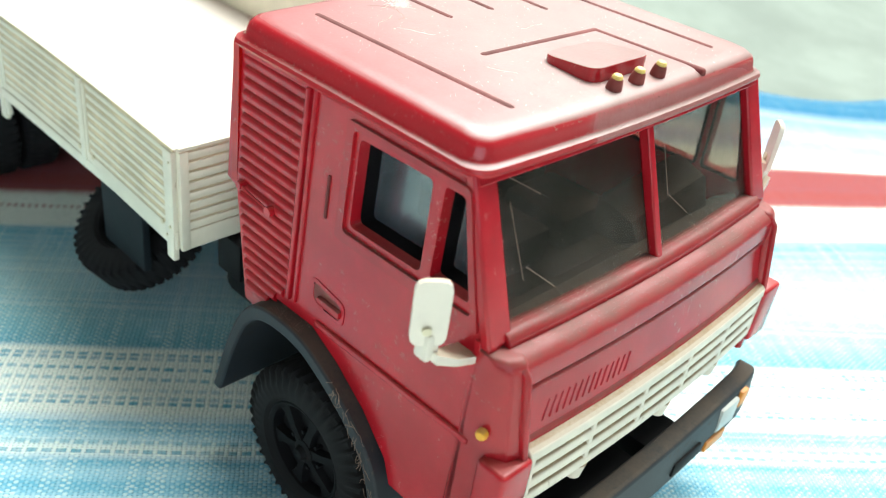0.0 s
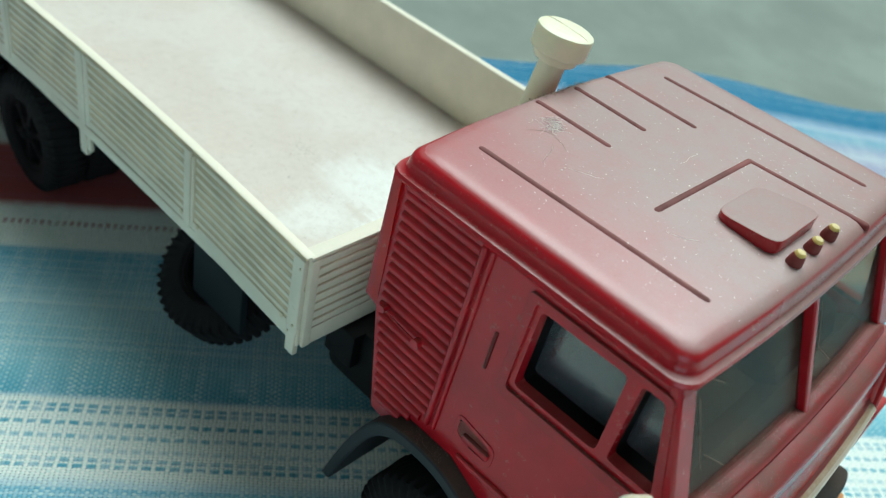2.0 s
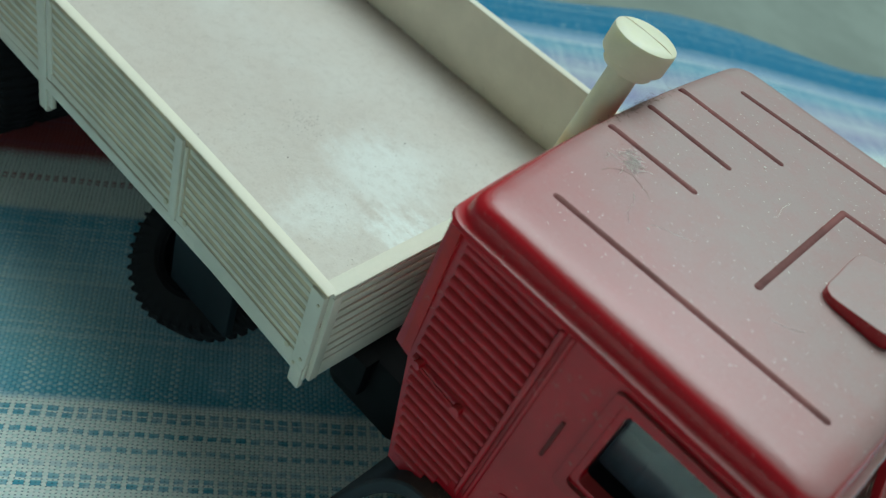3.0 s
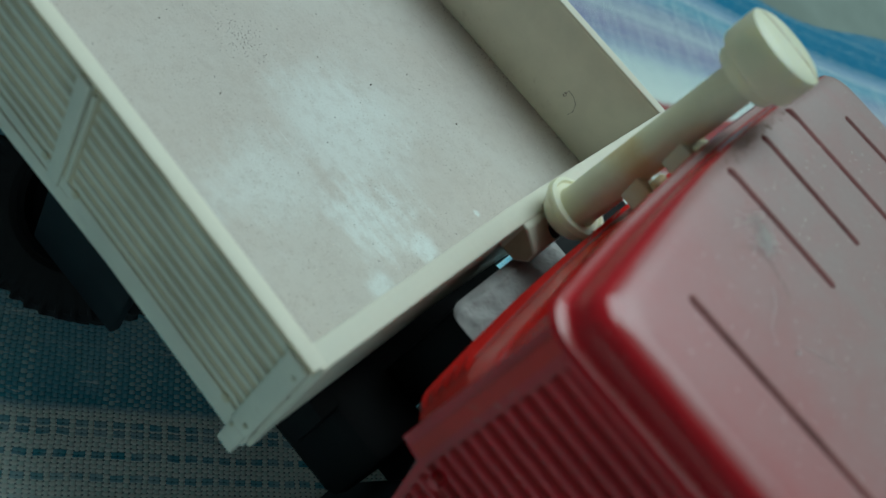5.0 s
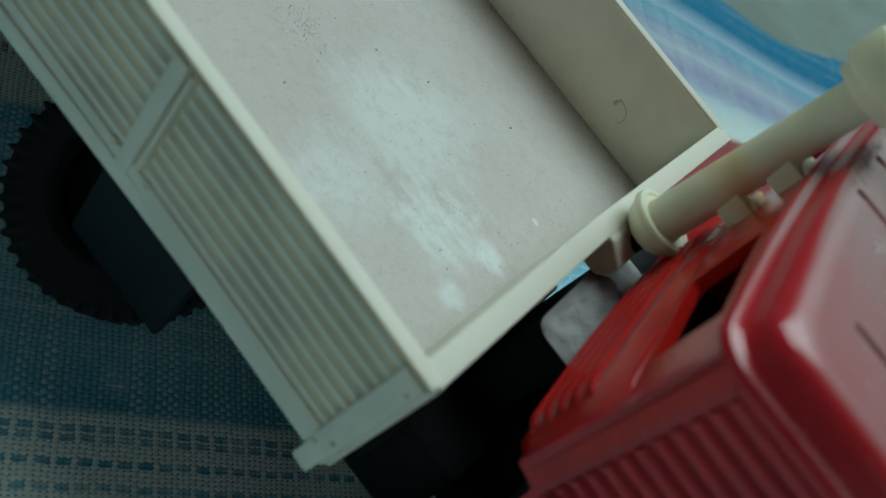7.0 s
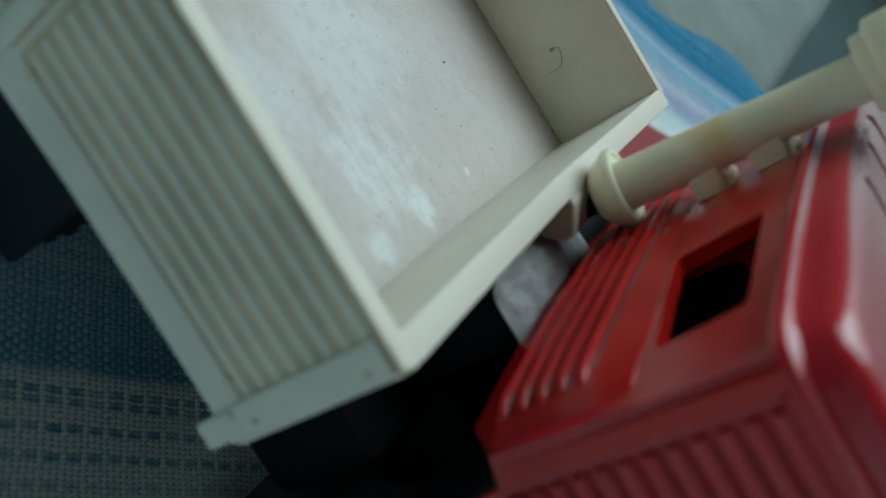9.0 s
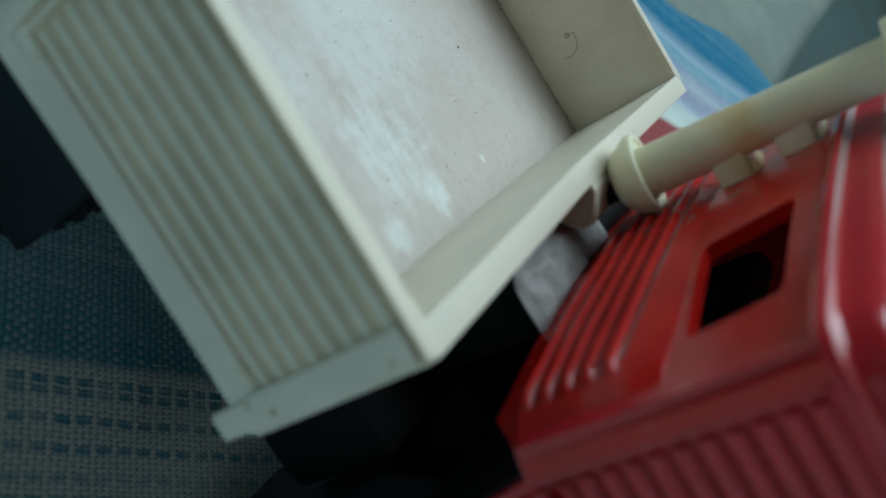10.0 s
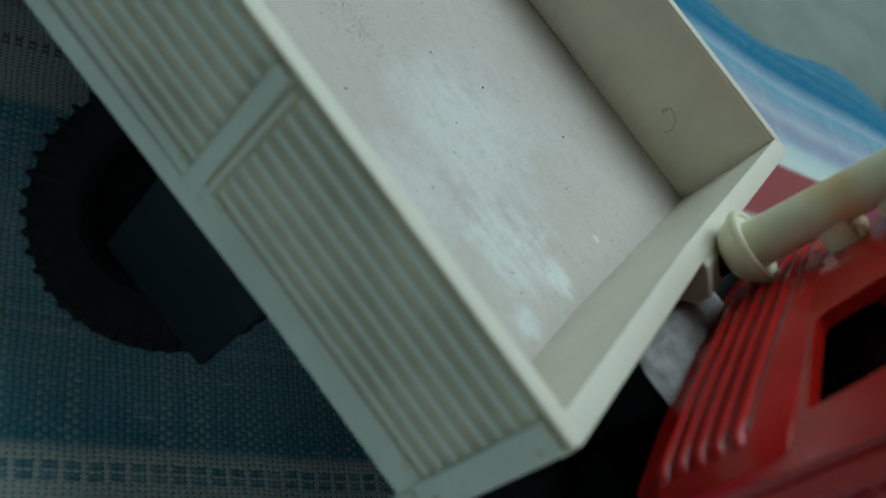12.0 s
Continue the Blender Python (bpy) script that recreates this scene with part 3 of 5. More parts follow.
table = tagged(new("table"), "dark green-grey painted table under the striped cloth", "table")
table.matrix_world = ROOM
for name, size in [("tabletop", (-0.62, 0.70, -0.46, 0.56, -0.045, -0.0055))] + [("leg", (x, x + 0.06, y, y + 0.06, -0.75, -0.045)) for x in (-0.58, 0.60) for y in (-0.42, 0.46)]:
    bm = box(bmesh.new(), *size, 0.006)
    me = bpy.data.meshes.new(name)
    bm.to_mesh(me)
    bm.free()
    me.materials.append(TABLE)
    new(name, me).parent = table
slab("floor", -1.6, 2.0, -2.0, 0.64, -0.80, -0.75, WOOD, "brown wooden floor of the room", "floor", "structure")
slab("ceiling", -1.65, 2.05, -2.10, 0.74, 1.75, 1.80, CEILING, "plain pale ceiling", "ceiling", "structure")
slab("wall_west", -1.65, -1.6, -2.0, 0.64, -0.75, 1.75, PAINT, "plain grey painted wall", "wall", "structure")
slab("wall_east", 2.0, 2.05, -2.0, 0.64, -0.75, 1.75, DARKWALL, "dark green-grey painted wall in shade", "wall", "structure")


def window_wall(name, x0, x1, z0, z1, y0, y1):
    """A wall with a window's opening through it, and the window in it."""
    bm = bmesh.new()
    box(bm, -1.65, x0, y0, y1, -0.75, 1.75)
    box(bm, x1, 2.05, y0, y1, -0.75, 1.75)
    box(bm, x0, x1, y0, y1, -0.75, z0)
    box(bm, x0, x1, y0, y1, z1, 1.75)
    me = bpy.data.meshes.new(name)
    bm.to_mesh(me)
    bm.free()
    me.materials.append(PAINT)
    ob = new(name, me)
    ob.matrix_world = ROOM
    tagged(ob, "grey painted wall with a window opening", "wall", kind="structure")
    window = tagged(new("window"), "unseen white painted window with two lights", "window", kind="structure")
    window.matrix_world = ROOM
    mid = (x0 + x1) / 2
    for a, b, c, d in ((x0, x0 + 0.05, z0, z1), (x1 - 0.05, x1, z0, z1), (x0 + 0.05, x1 - 0.05, z0, z0 + 0.05), (x0 + 0.05, x1 - 0.05, z1 - 0.05, z1), (mid - 0.02, mid + 0.02, z0 + 0.05, z1 - 0.05)):
        bm = box(bmesh.new(), a, b, y0 + 0.02, y1 - 0.03, c, d)
        me = bpy.data.meshes.new("window_frame")
        bm.to_mesh(me)
        bm.free()
        me.materials.append(FRAMEWHITE)
        new("window_frame", me).parent = window


window_wall("wall_north", -0.25, 0.95, 0.66, 1.66, 0.64, 0.74)
# unseen wall; its window is only added to go with the fill lamp
window_wall("wall_south", -0.95, 0.65, 0.20, 1.40, -2.10, -2.0)

# ---- the toy lorry ----
truck = tagged(new("toy_lorry"), "dusty plastic toy lorry, red cab, ivory bed, on striped cloth", "toy truck")


def anchor(name, label="", parent=truck):
    """An empty part that holds its pieces."""
    ob = new(name)
    ob.parent = parent
    return tagged(ob, label) if label else ob


# -- cargo bed --
FLOOR_Z, TOP_Z, BACK_X = 3.19, 4.34, -12.1
bed = part("cargo_bed", block(BACK_X + 0.1, -0.1, -2.66, 2.66, 2.98, 3.15, 0.02), IVORY, truck, "ivory plastic cargo bed with ribbed sides and worn floor")
part("bed_floor", block(BACK_X + 0.1, -0.03, -2.60, 2.60, 3.10, FLOOR_Z, 0.01), BED_FLOOR, bed, "dirt-filmed ivory floor with wiped patches")


def side_board(sign):
    """A long side: grimy back plate, smooth rails, slats between them, uprights with legs."""
    o, i = sign * 2.70, sign * 2.60
    lo, hi = min(o, i), max(o, i)
    board = part("side_board", block(BACK_X, 0.0, lo + (0.0 if sign > 0 else 0.035), hi - (0.035 if sign > 0 else 0.0), 3.0, TOP_Z, 0.012), IVORY, truck, "ivory plastic side board with ribbed outer face")
    face = sign * 2.668
    out = sign * 2.715
    y0, y1 = min(face, out), max(face, out)
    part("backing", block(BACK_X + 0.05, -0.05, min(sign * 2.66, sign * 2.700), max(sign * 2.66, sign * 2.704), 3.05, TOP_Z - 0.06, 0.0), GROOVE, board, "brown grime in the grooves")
    part("bottom_rail", block(BACK_X, 0.0, y0, y1, 3.0, 3.26, 0.015), IVORY, board)
    part("top_rail", block(BACK_X - 0.004, 0.004, min(sign * 2.594, sign * 2.72), max(sign * 2.594, sign * 2.72), 4.30, TOP_Z + 0.004, 0.016), IVORY, board)
    part("worn_edge", block(BACK_X, 0.006, min(sign * 2.70, sign * 2.723), max(sign * 2.70, sign * 2.723), 4.305, TOP_Z - 0.004, 0.008), GROOVE, board, "yellow-brown worn edge of the rail")
    heights = steps(3.28, 4.31, 8)
    for a, b in ((-2.28, -0.19), (-4.98, -2.51), (-7.22, -5.25), (-9.83, -7.43), (BACK_X + 0.19, -10.10)):
        for z0, z1 in zip(heights, heights[1:]):
            part("slat", block(a, b, min(sign * 2.65, sign * 2.714), max(sign * 2.65, sign * 2.714), z0 + 0.012, z1 - 0.046, 0.026), IVORY, board)
    p0, p1 = min(sign * 2.66, sign * 2.742), max(sign * 2.66, sign * 2.742)
    for x in (-0.11, BACK_X + 0.11):
        bm = bmesh.new()
        box(bm, x - 0.1, x + 0.1, p0, p1, 3.18, 4.29, 0.018)
        box(bm, x - 0.085, x + 0.085, p0, p1, 2.84, 3.2, 0.02)
        part("upright", bm, IVORY, board)
        for dx, z, r in ((0.03, 3.30, 0.028), (-0.05, 3.16, 0.022), (0.05, 4.16, 0.024)):
            part("rivet", rod(bmesh.new(), (x + dx, sign * 2.70, z), (x + dx, sign * 2.755, z), r, r * 0.7, seg=10), YELLOWED, board, "yellowed rivet")
    for x in (-2.41, -7.35):
        part("upright", block(x - 0.09, x + 0.04, p0, p1, 3.12, 4.29, 0.014), IVORY, board)
        part("fillet", block(x + 0.068, x + 0.105, min(sign * 2.66, sign * 2.73), max(sign * 2.66, sign * 2.73), 3.26, 4.25, 0.014), IVORY, board)
    for x in (-5.1, -9.95):
        bm = bmesh.new()
        box(bm, x - 0.16, x + 0.02, p0, p1, 2.62, 4.29, 0.02)
        box(bm, x + 0.02, x + 0.12, min(sign * 2.66, sign * 2.725), max(sign * 2.66, sign * 2.725), 2.72, 4.27, 0.02)
        part("upright", bm, IVORY, board)
    for x in (-0.33, -2.20, -2.58):
        part("hinge_knob", rod(bmesh.new(), (x, sign * 2.69, 3.25), (x, sign * 2.725, 3.25), 0.035, seg=14), YELLOWED, board)
    return board


# the boards have warped: one long side bows inwards, the front end leans away at its far corner
bend(side_board(-1), steps(-11.5, -0.4, 18), 0, lambda x, y, z: (0, -0.02 + 0.11 * math.sin(math.pi * min(1.0, max(0.0, -x / 8.3))), 0))
side_board(1)


def end_board(x0, sign):
    """A short board across the bed's end."""
    a, b = sorted((x0, x0 - sign * 0.15))
    board = part("end_board", block(a, b, -2.592, 2.592, 2.98, TOP_Z - 0.02, 0.015), IVORY, truck, "ivory plastic end board with ribbed outer face")
    f0, f1 = sorted((x0 - sign * 0.02, x0 + sign * 0.026))
    heights = steps(3.24, 4.29, 8)
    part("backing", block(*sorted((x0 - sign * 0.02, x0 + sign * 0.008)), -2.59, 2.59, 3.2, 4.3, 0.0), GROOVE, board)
    for z0, z1 in zip(heights, heights[1:]):
        part("slat", block(f0, f1, -2.57, 2.57, z0 + 0.008, z1 - 0.022, 0.016), IVORY, board)
    part("bottom_rail", block(f0, f1, -2.66, 2.66, 2.98, 3.235, 0.012), IVORY, board)
    part("top_rail", block(min(f0, a) - 0.006, max(f1, b) + 0.006, -2.68, 2.68, 4.292, TOP_Z + 0.001, 0.016), IVORY, board)
    for y in (-2.62, 2.62):
        part("upright", block(*sorted((x0 - sign * 0.02, x0 + sign * 0.04)), y - 0.06, y + 0.06, 2.98, 4.285, 0.016), IVORY, board)
    return board


bend(end_board(0.0, 1), steps(-0.3, 2.2, 5), 1, lambda x, y, z: (0.10 * max(0.0, y + 0.3) / 2.9, 0, 0))
end_board(BACK_X, -1)
bm = rings(bmesh.new(), [[(x, y, z) for x, z in ((-0.04, 4.32), (0.09, 4.335), (0.285, 4.21), (0.295, 4.10), (0.20, 3.99), (-0.04, 3.98))] for y in (-0.275, 0.22)])
part("clamp_block", bm, IVORY, bed, "ivory clamp block with a browned end", bevel=0.015)
part("block_end", rings(bmesh.new(), [[(x, y, z) for x, z in ((0.06, 4.315), (0.10, 4.30), (0.27, 4.195), (0.275, 4.11), (0.19, 4.01), (0.06, 4.0))] for y in (-0.2785, -0.26)]), GRIME, bed, "brown grime on the block's end")

# -- intake stack behind the cab, leaning a little --
SB, ST = Vector((0.20, 0.138, 4.5)), Vector((0.295, 0.355, 6.2))
LEAN = (ST - SB).normalized()


def on_stack(z):
    return SB + (ST - SB) * (z - 4.5) / 1.7


def turned_stack(profile, seg=40):
    """A piece turned round the stack's axis; heights as along the upright."""
    return lathe(bmesh.new(), [(r, (z - 4.5) / LEAN.z) for r, z in profile], SB, LEAN, seg)


stack = part("air_intake", turned_stack([(0.08, 4.33), (0.17, 4.335), (0.225, 4.38), (0.262, 4.45), (0.285, 4.49), (0.30, 4.505), (0.302, 4.54), (0.29, 4.562), (0.255, 4.565), (0.24, 4.545), (0.19, 4.545), (0.182, 4.60), (0.180, 4.9), (0.170, 5.5), (0.163, 6.18), (0.17, 6.21), (0.20, 6.24)]), CREAM, truck, "cream plastic air intake stack with a mushroom cap")
part("cap", turned_stack([(0.165, 6.205), (0.25, 6.215), (0.266, 6.235), (0.27, 6.295), (0.30, 6.31), (0.325, 6.32), (0.338, 6.345), (0.34, 6.54), (0.334, 6.575), (0.295, 6.597), (0.22, 6.606), (0.0005, 6.612)]), CREAM, stack)
part("stack_foot", turned_stack([(0.10, 4.0), (0.105, 4.02), (0.105, 4.34), (0.02, 4.36)], 20), BLACK, stack)
flat = (Vector((1, 0, 0)) - LEAN * LEAN.x).normalized()
top = on_stack(6.609)
part("seam", strand([top - flat * 0.335 - LEAN * 0.045, top - flat * 0.29 - LEAN * 0.012, top - flat * 0.20, top + flat * 0.20, top + flat * 0.29 - LEAN * 0.012, top + flat * 0.335 - LEAN * 0.045], 0.006), GROOVE, stack, "thin moulding seam across the cap")
for z0, z1 in ((4.97, 5.20), (5.40, 5.64)):
    c = on_stack((z0 + z1) / 2)
    part("bracket", block(c.x + 0.02, 0.585, c.y - 0.13, c.y + 0.03, z0, z1, 0.02), CREAM, stack, "square cream bracket")
    clip = [(0.43, z1 + 0.03), (0.47, z1 + 0.055), (0.55, z1 + 0.035), (0.62, z1 - 0.04), (0.60, z1 - 0.06), (0.54, z1 - 0.005), (0.47, z1 + 0.012)]
    part("clip", rings(bmesh.new(), [[(x, y, z) for x, z in clip] for y in (c.y - 0.10, c.y + 0.12)]), CREAM, stack, "thin curved cream clip", bevel=0.006)

# -- cab --
def side_y(z):
    return 2.555 - 0.055 * (z - 2.5)


def front_x(z):
    """The front's rake: windscreen above, panel below."""
    return 4.03 + (5.78 - z) * 0.42 if z > 4.42 else 4.60 + (4.42 - z) * 0.30


cab = part("cab", block(1.2, 4.75, -2.2, 2.2, 2.45, 2.6, 0.02), BLACK, truck, "red plastic lorry cab, dusty on top")


def cab_side(sign):
    """One side wall with its door, window openings, louvres and trim."""
    def place(x, z, depth):
        return (x, sign * (side_y(z) - depth), z)

    outline = [(0.66, 5.76), (0.66, 4.25), (0.84, 4.20), (1.12, 2.92), (1.30, 2.90), (1.62, 3.22), (2.30, 3.24), (2.75, 3.04), (3.2, 2.76), (3.6, 2.40), (3.72, 2.14), (4.60, 2.14), (4.78, 3.1),
               (4.62, 4.20), (4.50, 4.42), (4.02, 5.76)]
    low = 4.62 if sign < 0 else 4.47
    main = rounded([(2.66, low), (3.62, low + 0.02), (3.60, 5.54), (2.66, 5.52)], 0.07)
    quarter = rounded([(3.74, low + 0.04), (4.22, low + 0.04), (3.97, 5.55), (3.74, 5.55)], 0.05)
    wall = part("side_wall", plate(outline, [main, quarter], place, 0.13), RED, truck, "red plastic cab side with door and louvres", smooth=False, bevel=0.03)
    # raised surround of the windows
    frame_out = rounded([(2.50, low - 0.18), (4.40, low - 0.18), (4.03, 5.66), (2.50, 5.66)], 0.06)
    frame_in = rounded([(2.60, low - 0.07), (4.29, low - 0.05), (3.99, 5.60), (2.60, 5.59)], 0.06)
    part("window_surround", plate(frame_out, [frame_in], lambda x, z, d: (x, sign * (side_y(z) + 0.035 - d), z), 0.06), LEDGE_RED, wall, smooth=False, bevel=0.015)
    for hole in (main, quarter):
        cx, cz = sum(p[0] for p in hole) / len(hole), sum(p[1] for p in hole) / len(hole)
        ring = [(cx + (x - cx) * 1.07, cz + (z - cz) * 1.07) for x, z in hole]
        deep = 0.17 if sign < 0 else 0.02
        part("window_reveal", plate(ring, [hole], lambda x, z, d: (x, sign * (side_y(z) - 0.132 - d), z), deep), BLACK, wall, "black reveal of the window")
        glass = part("pane", plate(ring, [], lambda x, z, d: (x, sign * (side_y(z) - 0.135 - deep - d), z), 0.03), SIDE_PANE if sign < 0 else PANE, wall, "dusty clear plastic pane, on the near side tinted with a bluish reflection")
        glass.visible_shadow = False
    # louvre panel with its frame
    for xa, xb, out in ((1.87, 1.93, 0.055), (1.965, 2.015, 0.035)):
        part("louvre_post", plate([(xa, 3.40), (xb, 3.36), (xb + 0.025, 5.74), (xa + 0.025, 5.74)], [], lambda x, z, d: (x, sign * (side_y(z) + out - d), z), 0.07), RED, wall, bevel=0.018)
    part("louvre_rail", plate([(0.84, 5.70), (1.9, 5.70), (1.9, 5.76), (0.84, 5.76)], [], lambda x, z, d: (x, sign * (side_y(z) + 0.03 - d), z), 0.05), RED, wall, bevel=0.01)
    count = 21
    for k in range(count):
        z = 3.12 + k * (5.66 - 3.12) / (count - 1)
        x0 = 0.90 if z > 4.25 else 0.90 + (4.25 - z) * 0.215
        x1 = 1.885 if z > 3.46 else 1.885 - (3.46 - z) * 1.0
        bm = bmesh.new()
        y = side_y(z)
        prof = [(-0.01, 0.061), (0.014, 0.052), (0.036, 0.028), (0.041, -0.002), (0.030, -0.034), (-0.01, -0.060)]
        rings(bm, [[(x, sign * (y + a), z + b - 0.02 * (x - 0.9)) for a, b in prof] for x in (x0, x1)])
        part("louvre", bm, RED, wall)
    part("latch", rod(rod(rod(bmesh.new(), (1.0, sign * 2.45, 4.31), (1.0, sign * 2.56, 4.31), 0.045, seg=12), (1.52, sign * 2.45, 4.24), (1.52, sign * 2.56, 4.24), 0.055, seg=12), (1.0, sign * 2.535, 4.31), (1.52, sign * 2.535, 4.25), 0.012, seg=8), RED, wall)
    # door line, crease, hinge and handle
    part("door_hinge", plate([(2.300, 4.54), (2.335, 4.54), (2.335, 5.0), (2.300, 5.0)], [], lambda x, z, d: (x, sign * (side_y(z) + 0.018 - d), z), 0.04), RED_CLEAN, wall, bevel=0.006)
    part("crease", plate([(2.36, 3.29), (4.55, 3.33), (4.55, 3.40), (2.36, 3.36)], [], lambda x, z, d: (x, sign * (side_y(z) + 0.035 - d), z), 0.05), RED, wall, bevel=0.015)
    part("door_edge", plate([(4.38, 4.40), (4.45, 4.40), (4.52, 2.5), (4.45, 2.5)], [], lambda x, z, d: (x, sign * (side_y(z) + 0.02 - d), z), 0.03), RED, wall, bevel=0.008)
    hy = side_y(3.6)
    part("handle_recess", plate(rounded([(2.27, 3.58), (2.71, 3.53), (2.71, 3.71), (2.27, 3.79)], 0.08), [], lambda x, z, d: (x, sign * (side_y(z) + 0.004 - d), z), 0.02), DIRT, wall, "brown dirt in the handle's recess")
    part("handle_well", plate(rounded([(2.22, 3.54), (2.76, 3.48), (2.76, 3.76), (2.22, 3.84)], 0.1), [rounded([(2.27, 3.58), (2.71, 3.53), (2.71, 3.71), (2.27, 3.79)], 0.08)], lambda x, z, d: (x, sign * (side_y(z) + 0.010 - d), z), 0.03), RED, wall, bevel=0.006)
    part("door_handle", block(2.36, 2.72, min(sign * (hy - 0.03), sign * (hy + 0.05)), max(sign * (hy - 0.03), sign * (hy + 0.05)), 3.58, 3.67, 0.025), LEDGE_RED, wall)


cab_side(-1)
cab_side(1)

BOW = lambda y: 0.10 * (1 - (y / 2.4) ** 2)
# windscreen frame and panes
part("windscreen_sill", across(bmesh.new(), [(4.30, 4.16), (4.60, 4.24), (4.615, 4.36), (4.605, 4.40), (4.575, 4.435), (4.54, 4.455), (4.50, 4.46), (4.38, 4.44)], steps(-2.26, 2.26, 18), lambda y: BOW(y) - 0.02), LEDGE_RED, cab, "red windscreen sill under brown dust", bevel=0.01)
part("front_ledge", across(bmesh.new(), [(4.40, 4.02), (4.80, 4.03), (4.828, 4.06), (4.812, 4.21), (4.80, 4.25), (4.775, 4.285), (4.735, 4.31), (4.68, 4.337), (4.57, 4.342), (4.56, 4.25), (4.40, 4.2)], steps(-2.26, 2.26, 18), BOW), LEDGE_RED, cab, "rounded red ledge under brown dust", bevel=0.01)
part("windscreen_header", across(bmesh.new(), [(3.90, 5.82), (4.02, 5.82), (4.09, 5.68), (3.98, 5.66)], steps(-2.36, 2.36, 16), lambda y: BOW(y) * 0.6 - 0.02), RED, cab, bevel=0.01)


def pillar(y0, y1, y0t, y1t):
    """A raked post from the windscreen's sill to the roof."""
    lo, hi, bl, bh = front_x(4.40), front_x(5.74), BOW((y0 + y1) / 2) - 0.05, BOW((y0t + y1t) / 2) * 0.6 - 0.03
    loops = []
    for z, x, b, a, c in ((4.36, lo, bl, y0, y1), (5.78, hi, bh, y0t, y1t)):
        loops.append([(x + b, a, z), (x + b, c, z), (x + b - 0.13, c, z), (x + b - 0.13, a, z)])
    return rings(bmesh.new(), loops)


for sign in (-1, 1):
    part("pillar", pillar(*sorted((sign * 2.47, sign * 2.17)), *sorted((sign * 2.39, sign * 2.12))), RED, cab, bevel=0.03)
part("centre_post", pillar(-0.03, 0.08, 0.005, 0.105), RED, cab, bevel=0.02)
for y0, y1 in ((-2.28, -0.03), (0.03, 2.28)):
    bm = bmesh.new()
    loops = [[(front_x(z) + (BOW(y) - 0.05) * (1 if z < 5 else 0.6) - 0.10 + d, y, z) for y, d in [(y, 0.0) for y in steps(y0, y1, 6)] + [(y, -0.03) for y in reversed(steps(y0, y1, 6))]] for z in (4.36, 5.80)]
    glass = part("windscreen_pane", rings(bm, loops), PANE, cab, "dusty clear plastic windscreen half")
    glass.visible_shadow = False

for a, b in (((-1.93, 5.42), (-1.90, 4.76)), ((-1.84, 4.86), (-1.52, 4.60)), ((0.40, 5.40), (0.38, 4.92)), ((0.40, 4.92), (0.72, 4.66)), ((-1.98, 5.66), (-1.55, 5.40))):
    at = lambda y, z: (front_x(z) + (BOW(y) - 0.05) * 0.85 - 0.095, y, z)
    part("scratch", strand([at(*a), at(*b)], 0.004), LINT, cab, "pale scratch on the windscreen")

# front panel, its mouldings and slots
part("front_panel", across(bmesh.new(), [(4.45, 4.12), (4.64, 4.12), (4.76, 4.06), (4.905, 3.46), (4.86, 3.40), (4.45, 3.38)], steps(-2.24, 2.24, 14), BOW), RED, cab, bevel=0.015)
part("panel_moulding", across(bmesh.new(), [(4.70, 4.02), (4.805, 4.02), (4.825, 3.985), (4.822, 3.965), (4.74, 3.95)], steps(-2.22, 2.22, 14), BOW), LEDGE_RED, cab, bevel=0.01)
part("panel_foot", across(bmesh.new(), [(4.84, 3.52), (4.905, 3.50), (4.935, 3.465), (4.93, 3.44), (4.84, 3.43)], steps(-2.20, 2.20, 14), BOW), LEDGE_RED, cab, bevel=0.01)
for k in range(14):
    y = -1.92 + k * 0.093
    x = 4.84 + BOW(y)
    part("panel_slot", rod(bmesh.new(), (x - 0.010, y + 0.060, 3.76), (x + 0.033, y - 0.040, 3.58), 0.016, 0.016, seg=8), RED, cab)
for sign in (-1, 1):
    bm = bmesh.new()
    loops = []
    for z, x in ((4.338, 4.66), (4.30, 4.715), (4.20, 4.745), (3.6, 4.85), (3.40, 4.89), (2.45, 4.92)):
        y = side_y(z) + 0.02
        loops.append([(x + 0.06, sign * 2.20, z), (x + 0.10, sign * 2.25, z), (x + 0.05, sign * (y - 0.08), z), (x - 0.10, sign * y, z), (4.42, sign * y, z), (4.42, sign * 2.20, z)])
    part("corner_panel", rings(bm, loops), LEDGE_RED, cab, bevel=0.02)
    part("side_indicator", lathe(bmesh.new(), [(0.055, 0.0), (0.055, 0.045), (0.04, 0.07), (0.001, 0.08)], (4.70, sign * 2.53, 3.60), (0.25, sign, 0.1), 20), AMBER, cab, "small round amber side indicator")
    bm = bmesh.new()
    box(bm, 4.74, 5.08, *sorted((sign * 2.20, sign * 2.62)), 2.62, 3.38, 0.05, 3)
    part("corner_frame", rings(bmesh.new(), [[(x + 0.135, sign * 2.235, z), (x + 0.155, sign * 2.27, z), (x + 0.13, sign * 2.31, z), (x + 0.06, sign * 2.31, z), (x + 0.06, sign * 2.235, z)] for z, x in ((4.31, 4.63), (4.20, 4.74), (3.60, 4.85), (3.36, 4.89))]), LEDGE_RED, cab, bevel=0.01)
    part("corner_step", bm, RED, cab)

